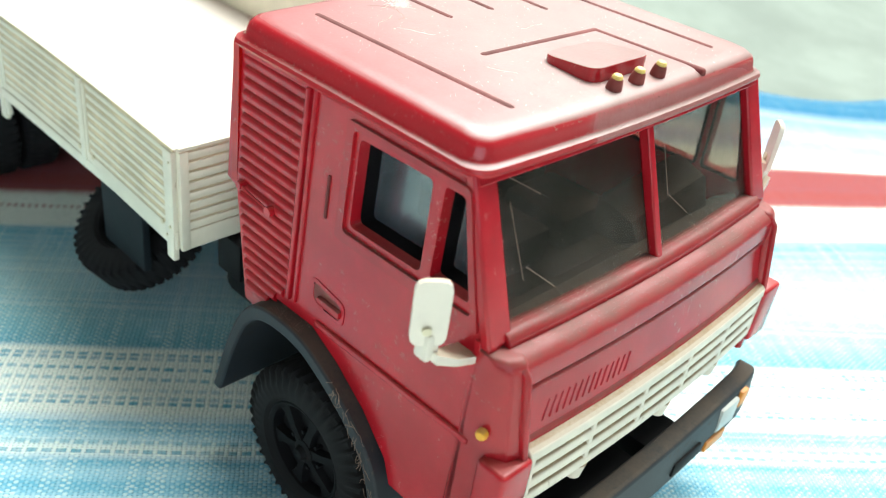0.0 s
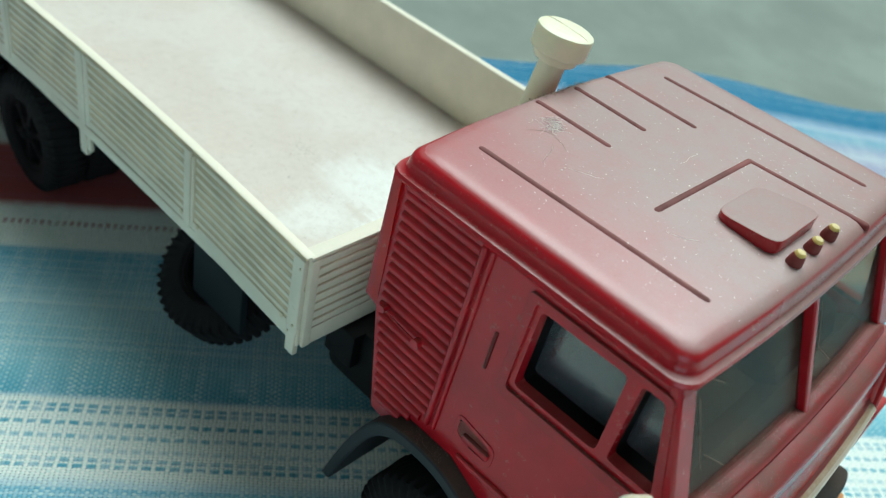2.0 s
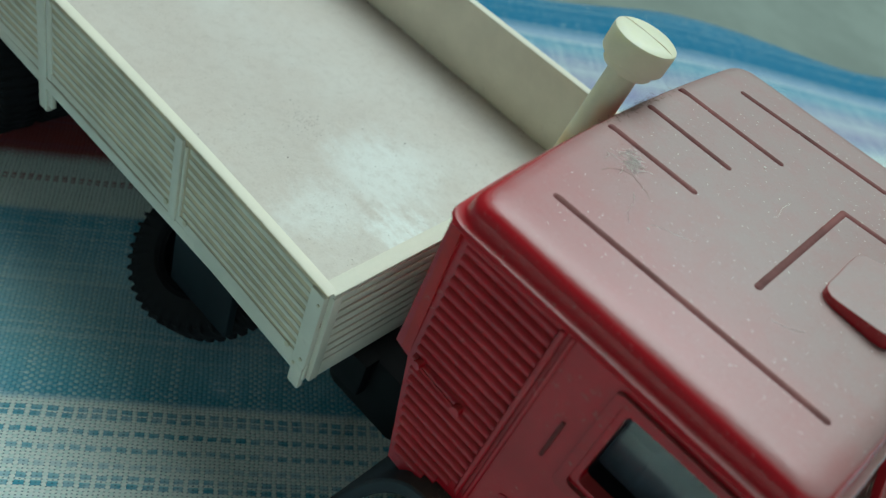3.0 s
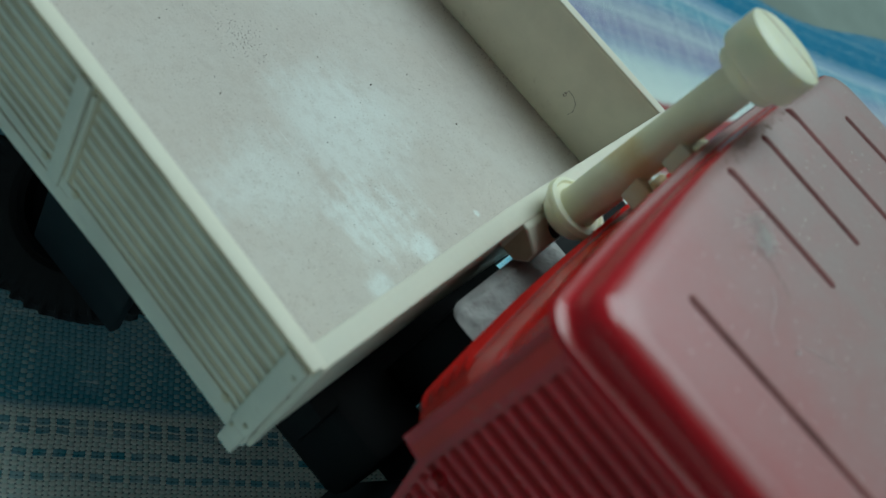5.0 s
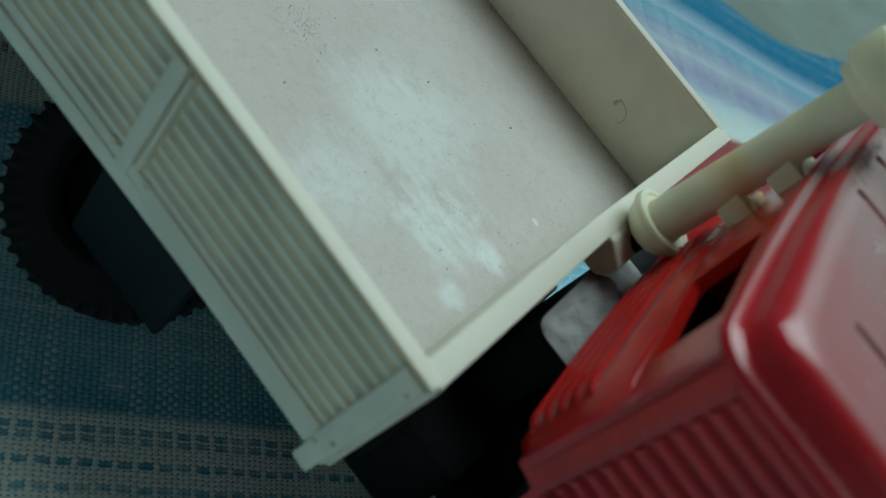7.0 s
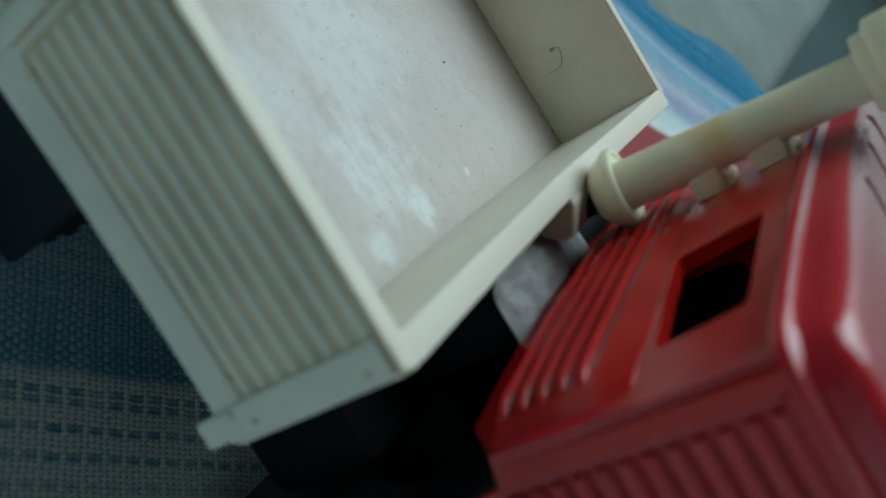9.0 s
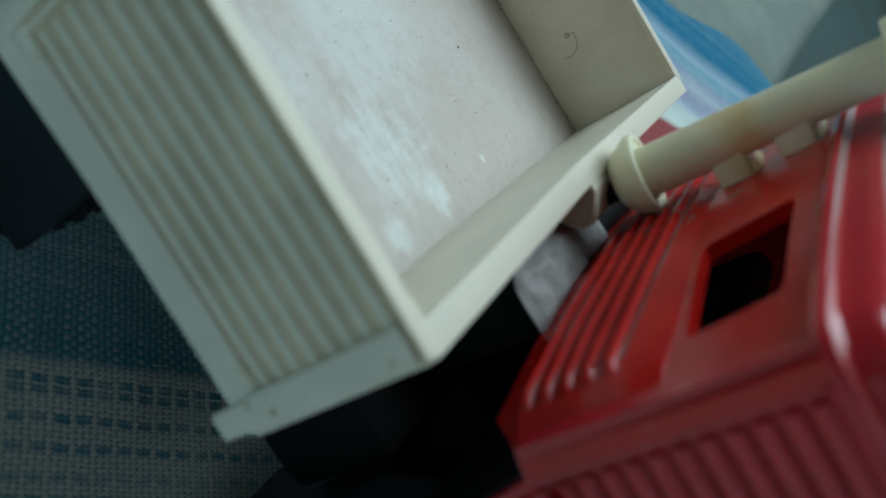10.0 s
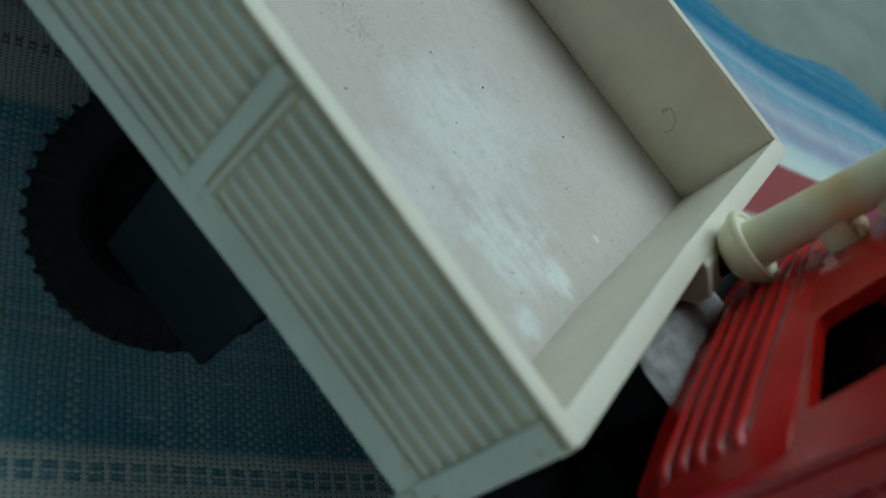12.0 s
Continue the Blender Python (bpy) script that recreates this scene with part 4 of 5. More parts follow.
# white grille
grille = part("grille", across(bmesh.new(), [(4.86, 3.45), (4.98, 3.45), (5.03, 3.41), (5.035, 3.30), (4.88, 3.28)], steps(-2.22, 2.22, 14), BOW), GRILLE_WHITE, truck, "dusty white plastic radiator grille", bevel=0.012)
for z in (3.245, 3.055, 2.865):
    part("slat", across(bmesh.new(), [(4.90, z), (5.015, z), (5.035, z - 0.02), (5.035, z - 0.12), (4.90, z - 0.14)], steps(-2.16, 2.16, 14), BOW), GRILLE_WHITE, grille, bevel=0.01)
part("backing", across(bmesh.new(), [(4.84, 3.3), (4.95, 3.3), (4.95, 2.72), (4.84, 2.72)], steps(-2.16, 2.16, 14), BOW), GRILLE_WHITE, grille)
for k in range(6):
    y = -2.16 + k * 0.864
    x = BOW(y)
    part("divider", block(4.90 + x, 5.03 + x, y - 0.035, y + 0.035, 2.73, 3.32, 0.01), GRILLE_WHITE, grille)
for y in (-1.3, 0.2, 1.3):
    part("grille_tab", rod(bmesh.new(), (4.93 + BOW(y), y, 2.56), (4.93 + BOW(y), y, 2.74), 0.09, 0.12, seg=12), GRILLE_WHITE, grille)

# bumper with lamps
bumper = part("bumper", across(bmesh.new(), [(5.03, 2.10), (5.06, 2.175), (5.25, 2.185), (5.29, 2.15), (5.32, 1.85), (5.30, 1.50), (5.22, 1.42), (5.06, 1.50)], [-2.46, -2.44, -2.36] + steps(-2.2, 2.2, 12) + [2.36, 2.44, 2.46], lambda y: 0.07 * (1 - (y / 2.46) ** 2) - 0.05 * max(0.0, (abs(y) - 2.2) / 0.26) ** 2 - 0.02), SLATE, truck, "dark slate plastic bumper with painted lamps", bevel=0.02)
for sign in (-1, 1):
    for a, b, z0, z1, m, nm, lb in ((2.12, 1.95, 1.84, 2.10, ORANGE, "marker_lamp", "orange painted marker lamp"), (1.86, 1.44, 1.72, 2.08, LAMPGREY, "headlamp", "grey-white painted headlamp"), (1.72, 1.26, 1.50, 1.67, ORANGE, "turn_lamp", "orange painted turn lamp"), (1.0, 0.40, 1.66, 1.86, BLACK, "fog_recess", "black recess")):
        y = (a + b) / 2
        x = 5.325 + 0.07 * (1 - (y / 2.46) ** 2) - 0.02
        part(nm, block(x - 0.06, x + 0.022, *sorted((sign * a, sign * b)), z0, z1, 0.02), m, bumper, lb)

for y0, y1 in ((-2.1, -0.15), (0.10, 0.75)):
    part("bumper_bracket", block(4.3, 5.14, y0, y1, 1.85, 2.12, 0.02), BLACK, bumper)

# mirrors
for sign in (-1, 1):
    y = sign * 2.93
    mirror = part("side_mirror", plate(rounded([(-0.185, -0.30), (0.185, -0.30), (0.185, 0.33), (-0.185, 0.33)], 0.115, 6), [], lambda a, z, d: (4.24 + a * 0.50 + d * 0.78, y - sign * a * 0.66 + sign * d * 0.62, 4.80 + z), 0.06), WHITE, truck, "chalk-white plastic side mirror on a bracket", bevel=0.015)
    bm = bmesh.new()
    rings(bm, [[(4.20, sign * 2.46, 4.17), (4.44, sign * 2.46, 4.17), (4.44, sign * 2.46, 4.25), (4.20, sign * 2.46, 4.25)],
               [(4.20, sign * 2.70, 4.22), (4.42, sign * 2.70, 4.24), (4.42, sign * 2.70, 4.32), (4.20, sign * 2.70, 4.30)],
               [(4.18, sign * 2.92, 4.34), (4.38, sign * 2.92, 4.34), (4.38, sign * 2.92, 4.44), (4.18, sign * 2.92, 4.44)]])
    box(bm, 4.16, 4.32, *sorted((sign * 2.84, sign * 2.99)), 4.34, 4.62, 0.03)
    part("mirror_bracket", bm, WHITE, mirror)
    part("mirror_pin", rod(bmesh.new(), (4.21, sign * 2.93, 4.66), (4.30, sign * 3.0, 4.66), 0.05, 0.04, seg=14), YELLOWED, mirror, "yellowed round pin")

# roof
def rounded_rect(x0, x1, y, r, z, bow=0.0, seg=6):
    pts = []
    for cx, cy, a0 in ((x1 - r, y - r, 0), (x0 + r, y - r, 90), (x0 + r, -y + r, 180), (x1 - r, -y + r, 270)):
        for k in range(seg + 1):
            a = radians(a0 + 90 * k / seg)
            pts.append((cx + r * math.cos(a), cy + r * math.sin(a), z))
    rear_pts = [(x0, yy, z) for yy in steps(y - r, -y + r, 10)[1:-1]]
    half = 2 * (seg + 1)
    pts = pts[:half] + rear_pts + pts[half:] + [(x1, yy, z) for yy in steps(-y + r, y - r, 8)[1:-1]]
    return [(x + (bow if x > (x0 + x1) / 2 else -0.12) * (1 - min(1.0, abs(yy) / y) ** 2), yy, z) for x, yy, z in pts]


bm = bmesh.new()
rings(bm, [rounded_rect(0.615 + i, 4.07 - i * f, 2.41 - i, 0.20, z, 0.09) for z, i, f in
           ((5.72, 0.06, 1), (5.745, -0.005, 1), (5.78, -0.02, 1), (5.815, -0.005, 1), (5.83, 0.04, 1), (5.86, 0.06, 1), (5.93, 0.07, 1), (5.985, 0.09, 1), (6.025, 0.13, 1.1), (6.05, 0.19, 1.1), (6.06, 0.28, 1.1))])
roof = part("roof", bm, ROOF_RED, truck, "red plastic roof under a film of pale dust")


def rib(points, r=0.052):
    """A low moulded rib along the roof."""
    bm = bmesh.new()
    for a, b in zip(points, points[1:]):
        rod(bm, (*a, 6.024), (*b, 6.024), r, seg=10)
    for p in points:
        bmesh.ops.create_uvsphere(bm, u_segments=8, v_segments=5, radius=r, matrix=Matrix.Translation((*p, 6.024)))
    return bm


for points in ([(1.08, -1.665), (3.66, -1.62)], [(1.08, 1.69), (3.65, 1.76)], [(0.73, -0.365), (1.69, -0.372)], [(0.73, 0.33), (1.68, 0.30)], [(0.72, 0.97), (1.94, 0.95)], [(2.66, -0.88), (2.68, 0.92), (4.0, 1.0)]):
    part("roof_rib", rib(points), RED_CLEAN, roof, "dark red moulded rib")
bm = bmesh.new()
hatch = rounded([(3.02, -0.44), (3.70, -0.50), (3.70, 0.46), (3.02, 0.42)], 0.16)
rings(bm, [[(x, y, 6.05) for x, y in hatch], [(x, y, 6.125 + 0.085 * (x - 3.0) / 0.72) for x, y in hatch]])
part("hatch", bm, ROOF_RED, roof, "raised roof hatch", bevel=0.008)
for y in (-0.385, -0.01, 0.365):
    lamp = part("roof_lamp", lathe(bmesh.new(), [(0.075, 0.0), (0.08, 0.03), (0.066, 0.11), (0.055, 0.13)], (3.86, y, 6.04), (0.12, 0, 1), 14), DIRT, roof, "small red roof lamp with a yellow top")
    part("lamp_top", lathe(bmesh.new(), [(0.052, 0.12), (0.054, 0.145), (0.04, 0.165), (0.001, 0.172)], (3.86, y, 6.04), (0.12, 0, 1), 14), YELLOW, roof, "yellow painted lamp top")

# rear wall with two windows and ribs
win = [rounded([(s1 * 0.90, 5.01), (s1 * 1.90, 5.07), (s1 * 1.80, 5.57), (s1 * 0.76, 5.57)], 0.06) for s1 in (-1, 1)]
rear = part("rear_wall", plate([(-2.42, 5.78), (-2.46, 4.25), (-2.0, 3.9), (2.0, 3.9), (2.46, 4.25), (2.42, 5.78)], win, lambda y, z, d: (0.71 + d + 0.02 * (5.8 - z), y, z), 0.1), RED_GLOSS, truck, "glossy red rear wall of the cab with two windows", smooth=False, bevel=0.02)
bend(rear, steps(-2.2, 2.2, 16), 1, lambda x, y, z: (-0.20 * (1 - min(1.0, abs(y) / 2.42) ** 2), 0, 0))
BULGE = lambda y: -0.115 * (1 - (y / 2.3) ** 2)
part("rear_bulge", across(bmesh.new(), [(0.60, 4.17), (0.60, 4.79), (0.615, 4.84), (0.665, 4.99), (0.72, 5.01), (0.80, 4.95), (0.80, 4.14), (0.64, 4.14)], [-2.30, -2.26, -2.18] + steps(-2.05, 2.05, 20) + [2.18, 2.26, 2.30], lambda y: BULGE(y) + 0.12 * max(0.0, (abs(y) - 2.05) / 0.25) ** 2), RED_GLOSS, rear, "glossy red bulge below the rear windows", bevel=0.012)
for k in range(5):
    z = 4.225 + k * 0.125
    w = 2.17 - 0.01 * k
    prof = [(0.63, z - 0.050), (0.59, z - 0.042), (0.563, z - 0.02), (0.560, z + 0.012), (0.585, z + 0.036), (0.63, z + 0.050)]
    part("rear_rib", across(bmesh.new(), prof, [-w, -w + 0.04] + steps(-w + 0.10, w - 0.10, 22) + [w - 0.04, w], lambda y: BULGE(y) + 0.05 * max(0.0, (abs(y) - w + 0.10) / 0.10) ** 2), RED_GLOSS, rear)
    part("groove_dust", across(bmesh.new(), [(0.63, z + 0.050), (0.594, z + 0.052), (0.594, z + 0.073), (0.63, z + 0.075)], steps(-w + 0.1, w - 0.1, 20), BULGE), GROOVE_RED, rear, "grey dust in the groove")
lower = bmesh.new()
rings(lower, [[(0.80, y, 4.22), (1.14, y, 2.92), (1.24, y, 2.92), (0.90, y, 4.22)] for y in (-2.4, 2.4)])
part("lower_rear_wall", lower, BLACK, cab)

# interior
part("cab_floor", block(1.15, 4.6, -2.3, 2.3, 3.1, 3.25, 0.02), SEAT, cab)
part("dashboard", across(bmesh.new(), [(4.0, 3.3), (4.5, 3.3), (4.46, 4.28), (4.25, 4.36), (4.02, 4.2)], steps(-2.25, 2.25, 6), lambda y: 0), DASH, cab, "plain brown-grey dashboard")
part("instrument_cowl", rings(bmesh.new(), [[(3.62 + k, y, 4.2), (3.60 + k, y, z - 0.08), (3.63 + k, y, z - 0.02), (3.70 + k, y, z), (4.10, y, z - 0.10), (4.22, y, 4.3), (4.22, y, 4.2)] for y, z, k in ((0.25, 4.60, 0.03), (0.31, 4.64, 0.0), (1.0, 4.73, 0.02), (1.62, 4.80, 0.04), (1.70, 4.76, 0.07))]), DASH, cab, "raised dusty instrument cowl")
for y in (-1.35, 0.1, 1.35):
    part("seat", block(1.9, 2.95, y - 0.52, y + 0.52, 3.25, 3.75, 0.12), SEAT, cab, "dark moulded seat")
    part("seat_back", block(1.55, 1.85, y - 0.50, y + 0.50, 3.5, 4.5, 0.12), SEAT, cab)
wheel_c, wheel_n = Vector((3.72, 1.3, 4.42)), Vector((-0.45, 0, 0.9)).normalized()
turn = wheel_n.to_track_quat("Z", "Y").to_matrix()
bm = bmesh.new()
rings(bm, [[wheel_c + turn @ Vector(((0.42 + 0.035 * math.cos(b)) * math.cos(a), (0.42 + 0.035 * math.cos(b)) * math.sin(a), 0.035 * math.sin(b))) for b in (2 * math.pi * j / 8 for j in range(8))] for a in (2 * math.pi * i / 28 for i in range(28))], close=True)
rod(bm, wheel_c - turn @ Vector((0.4, 0, 0)), wheel_c + turn @ Vector((0.4, 0, 0)), 0.035, seg=8)
rod(bm, wheel_c, (4.2, 1.3, 3.6), 0.05, seg=10)
part("steering_wheel", bm, SEAT, cab, "thin moulded steering wheel")

# -- running gear --
def wheel(x, y, z, axis, r=1.05, w=0.62, name="wheel", label="black rubber wheel with a dark spoked rim", spokes=6):
    """A tyre with staggered lugs and a spoked rim; axis points to the outer side."""
    c, ax = Vector((x, y, z)), Vector(axis).normalized()
    turn = ax.to_track_quat("Z", "Y").to_matrix()
    thing = anchor(name, label)
    lugs, per = 44, 6
    loops = []
    for i in range(lugs * per):
        a = 2 * math.pi * i / (lugs * per)
        up, dn = (0.0, 0.06) if i % per < per * 0.6 else (0.06, 0.0)
        prof = [(0.60, -w / 2 + 0.08), (0.68, -w / 2), (0.84, -w / 2 - 0.01), (r - 0.13, -w / 2 + 0.01 + up * 0.4), (r - 0.04 - up, -w / 2 + 0.03 + up * 0.5), (r - up, -w / 2 + 0.07), (r - up * 0.6, -w / 4), (r - 0.004, -0.05),
                (r - 0.004, 0.05), (r - dn * 0.6, w / 4), (r - dn, w / 2 - 0.07), (r - 0.04 - dn, w / 2 - 0.03 - dn * 0.5), (r - 0.13, w / 2 - 0.01 - dn * 0.4), (0.84, w / 2 + 0.01), (0.68, w / 2), (0.60, w / 2 - 0.08)]
        loops.append([c + turn @ Vector((p * math.cos(a), p * math.sin(a), h)) for p, h in prof])
    part("tyre", rings(bmesh.new(), loops, close=True), RUBBER, thing)
    part("rim", lathe(bmesh.new(), [(0.66, -w / 2 + 0.1), (0.66, w / 2 - 0.06), (0.62, w / 2 - 0.03), (0.57, w / 2 - 0.06), (0.55, w / 2 - 0.2), (0.16, w / 2 - 0.16), (0.001, w / 2 - 0.16)], c, ax, 36), BLACK, thing)
    for k in range(spokes):
        m = Matrix.Translation(c) @ turn.to_4x4() @ Matrix.Rotation(math.pi * k / 3 + 0.3, 4, "Z")
        loops = [[m @ Vector((p, q * half, w / 2 + h)) for q, h in ((-1, low), (-0.75, high), (0.75, high), (1, low))] for p, half, low, high in ((0.13, 0.085, -0.2, -0.07), (0.30, 0.065, -0.2, -0.085), (0.46, 0.085, -0.2, -0.10), (0.585, 0.15, -0.2, -0.09))]
        part("spoke", rings(bmesh.new(), loops), BLACK, thing)
        part("wheel_nut", rod(bmesh.new(), m @ Vector((0.22, 0.11, w / 2 - 0.19)), m @ Vector((0.22, 0.11, w / 2 - 0.085)), 0.032, 0.026, seg=6), BLACK, thing)
    if not spokes:
        return
    part("hub", lathe(bmesh.new(), [(0.16, w / 2 - 0.18), (0.15, w / 2 - 0.06), (0.10, w / 2 - 0.04), (0.07, w / 2 + 0.02), (0.03, w / 2 + 0.035), (0.001, w / 2 + 0.035)], c, ax, 18), BLACK, thing)


WZ = GZ + 1.05
for sign in (-1, 1):
    wheel(2.35, sign * 2.33, WZ, (0, sign, 0))
    for x in (-7.65, -10.65):
        wheel(x, sign * 2.2, WZ, (0, sign, 0))
        wheel(x, sign * 1.5, WZ, (0, sign, 0))
wheel(-2.70, -1.72, 1.72, (0, -0.6, 0.8), 1.08, 0.62, "spare_wheel", "black rubber spare wheel lying tilted under the bed", 0)

chassis = part("chassis", block(-12.0, 4.4, -1.15, -0.85, 1.75, 2.3, 0.03), BLACK, truck, "black plastic chassis")
part("rail", block(-12.0, 4.4, 0.85, 1.15, 1.75, 2.3, 0.03), BLACK, chassis)
for x in (-11.5, -8.5, -5.5, -3.0, -0.6, 3.9):
    part("cross_member", block(x - 0.15, x + 0.15, -1.0, 1.0, 1.8, 2.2, 0.03), BLACK, chassis)
for x in (2.35, -7.65, -10.65):
    part("axle", rod(bmesh.new(), (x, -2.2, WZ), (x, 2.2, WZ), 0.16, seg=12), BLACK, chassis)
part("bed_support", block(-11.8, -0.3, -1.2, 1.2, 2.3, 3.0, 0.04), BLACK, chassis)
part("engine_cover", block(0.66, 3.4, -1.0, 1.0, 1.6, 3.05, 0.1), BLACK, chassis)
part("side_tank", block(-0.4, 0.8, -1.85, -1.15, 1.9, 2.92, 0.14), BLACK, chassis, "black box tank under the bed")
part("spare_carrier", block(-2.75, -1.60, -2.34, -2.22, 1.62, 2.98, 0.03), PLATE, chassis, "slate plastic plate before the spare wheel")
part("front_bracket", block(-0.3, 0.21, -2.0, 0.72, 2.35, 2.9, 0.03), BLACK, chassis)
part("front_bracket", block(-0.3, 0.05, 0.72, 2.4, 2.35, 2.95, 0.03), BLACK, chassis)
part("side_tank", block(-4.6, -1.6, 1.3, 2.35, 1.5, 2.6, 0.2), BLACK, chassis, "black box tank under the bed")
part("filter_housing", block(0.20, 0.62, -1.14, 0.35, 2.6, 3.90, 0.06), BLACK, chassis, "black housing behind the cab")
part("housing_lid", block(0.20, 0.62, 0.35, 1.70, 3.62, 3.90, 0.04), BLACK, chassis)
def fluff(x0, x1, y0, y1, z, high, nx, ny):
    """A matted layer with a lumpy top and a ragged rim."""
    lump = lambda x, y: noise.noise((x * 7, y * 7, 1.3)) * 0.7 + noise.noise((x * 40, y * 40, 4.1)) * 0.14
    bm = bmesh.new()
    top = []
    for i in range(nx + 1):
        line = []
        for j in range(ny + 1):
            y = y0 + (y1 - y0) * j / ny
            near = max(0.0, 1 - (y - y0) / 0.16)
            left = x0 + 0.13 * (1 - math.sqrt(1 - near * near))
            x = left + (x1 - left) * i / nx
            rim = min(1.0, 5 * min(i / nx, 1 - i / nx, (j / ny) * 3, (1 - j / ny) * 3))
            line.append(bm.verts.new((x, y, z + rim * high * (0.7 + 0.8 * lump(x, y)))))
        top.append(line)
    for i in range(nx):
        for j in range(ny):
            bm.faces.new((top[i][j], top[i + 1][j], top[i + 1][j + 1], top[i][j + 1]))
    return bm


part("dust_layer", fluff(0.18, 0.62, -1.15, 0.40, 3.915, 0.075, 44, 120), DUSTY, chassis, "matted grey dust on top of the housing")


def fender(sign):
    """The arched dark mudguard over a front wheel."""
    outer = [(0.70, 1.40), (0.90, 2.05), (1.16, 2.70), (1.40, 3.05), (1.70, 3.20), (2.30, 3.22), (2.75, 3.02), (3.20, 2.74), (3.58, 2.36), (3.74, 1.9), (3.76, 1.4)]
    inner = [(0.84, 1.40), (1.04, 2.0), (1.28, 2.60), (1.50, 2.90), (1.76, 3.03), (2.26, 3.05), (2.66, 2.88), (3.08, 2.62), (3.43, 2.28), (3.58, 1.86), (3.60, 1.4)]
    def softened(pts):
        """Cut every corner of an open line twice."""
        for _ in range(2):
            cut = [pts[0]]
            for (ax, az), (bx, bz) in zip(pts, pts[1:]):
                cut += [(ax * 0.75 + bx * 0.25, az * 0.75 + bz * 0.25), (ax * 0.25 + bx * 0.75, az * 0.25 + bz * 0.75)]
            pts = cut + [pts[-1]]
        return pts

    outer, inner = softened(outer), softened(inner)
    loops = [[(x, sign * y, z) for x, z in outer + inner[::-1]] for y in (1.4, 2.66, 2.71)]
    bm = rings(bmesh.new(), loops)
    return part("mudguard", bm, SLATE, truck, "dark slate plastic mudguard, dusty on top", bevel=0.03)


fender(-1)
fender(1)


# -- lint, crumbs and hairs --
def loose(name, bm, material, label, category, kind=""):
    """A loose thing that lies on the toy."""
    return tagged(part(name, bm, material, None), label, category, kind=kind)


rng = random.Random(5)
bm = bmesh.new()
spots = [(-2.12, 0.69, 0.030), (-1.336, 1.323, 0.026), (-2.60, -0.91, 0.026), (-2.61, 0.36, 0.022), (-0.72, -0.66, 0.02), (-0.55, 0.1, 0.014), (-3.5, -0.9, 0.02), (-1.62, -0.8, 0.016)]
spots = [(x, y, r * 0.5) for x, y, r in spots]
spots += [(rng.uniform(-4.6, -0.2), rng.uniform(-2.4, 2.5), rng.uniform(0.003, 0.008)) for _ in range(170)]
spots += [(rng.gauss(-3.05, 0.16), rng.gauss(-0.28, 0.13), rng.uniform(0.0025, 0.006)) for _ in range(200)]
spots += [(rng.uniform(-5, -0.2), 2.59 - abs(rng.gauss(0, 0.04)), rng.uniform(0.003, 0.010)) for _ in range(220)]
for x, y, r in spots:
    bmesh.ops.create_icosphere(bm, subdivisions=1, radius=r, matrix=Matrix.Translation((x, y, FLOOR_Z + r * 0.4)) @ Euler((rng.random() * 3, rng.random() * 3, 0)).to_matrix().to_4x4() @ Matrix.Diagonal((1, 0.55, 0.5, 1)))
loose("dirt_crumbs", bm, CRUMB, "brown dirt crumbs scattered over the bed floor", "dirt", "stuff")

def grains(count, place, small, large):
    """Fine dirt strewn over a surface; place gives one spot at a time."""
    bm = bmesh.new()
    for _ in range(count):
        r = rng.uniform(small, large) * rng.choice((0.6, 0.8, 1.0, 1.0, 1.5))
        bmesh.ops.create_icosphere(bm, subdivisions=1, radius=r, matrix=Matrix.Translation(place()) @ Euler((rng.random() * 3, rng.random() * 3, 0)).to_matrix().to_4x4() @ Matrix.Diagonal((1, 0.6, 0.5, 1)))
    return bm


def on_floor():
    return (-abs(rng.gauss(0, 0.9)) - 0.1, rng.uniform(-2.3, 2.5), FLOOR_Z + 0.001)


loose("pale_crumbs", grains(260, on_floor, 0.002, 0.0045), WISP, "pale grains of dust scattered over the bed floor", "dust", "stuff")

bm = bmesh.new()
for x, y, r in [(1.88, 0.71, 0.016), (2.6, -0.2, 0.010), (3.1, 1.2, 0.012), (1.74, -1.22, 0.014)] + [(rng.uniform(0.9, 4.0), rng.uniform(-2.0, 2.1), rng.uniform(0.003, 0.007)) for _ in range(420)]:
    bmesh.ops.create_icosphere(bm, subdivisions=1, radius=r, matrix=Matrix.Translation((x, y, 6.06 + r * 0.4)) @ Matrix.Diagonal((1, 0.6, 0.5, 1)))
loose("dust_grains", bm, WISP, "pale dust grains scattered over the red roof", "dust", "stuff")

bm = bmesh.new()
ledges = [(4.06 + 0.09 * (1 - (y / 2.4) ** 2) - 0.03 * abs(rng.gauss(0, 1)), y, rng.choice((6.03, 5.99, 5.84)) + rng.uniform(-0.01, 0.02), rng.uniform(0.003, 0.009)) for y in (rng.uniform(-1.6, 2.2) for _ in range(220))]
ledges = [(x if z > 6.0 else 4.02 + 0.09 * (1 - (y / 2.4) ** 2), y, z, r) for x, y, z, r in ledges]
for x, y, z, r in ledges:
    bmesh.ops.create_icosphere(bm, subdivisions=1, radius=r, matrix=Matrix.Translation((x, y, z)) @ Matrix.Diagonal((1, 0.6, 0.5, 1)))
def on_sill():
    """A spot on the windscreen sill or on the ledge below it."""
    y = rng.uniform(-2.2, 2.2)
    x, z = rng.choice(((4.50, 4.462), (4.54, 4.458), (4.47, 4.456), (4.66, 4.345), (4.70, 4.328), (4.73, 4.314)))
    return (x + rng.uniform(-0.012, 0.012) + BOW(y) - (0.02 if z > 4.4 else 0.0), y, z + 0.001)


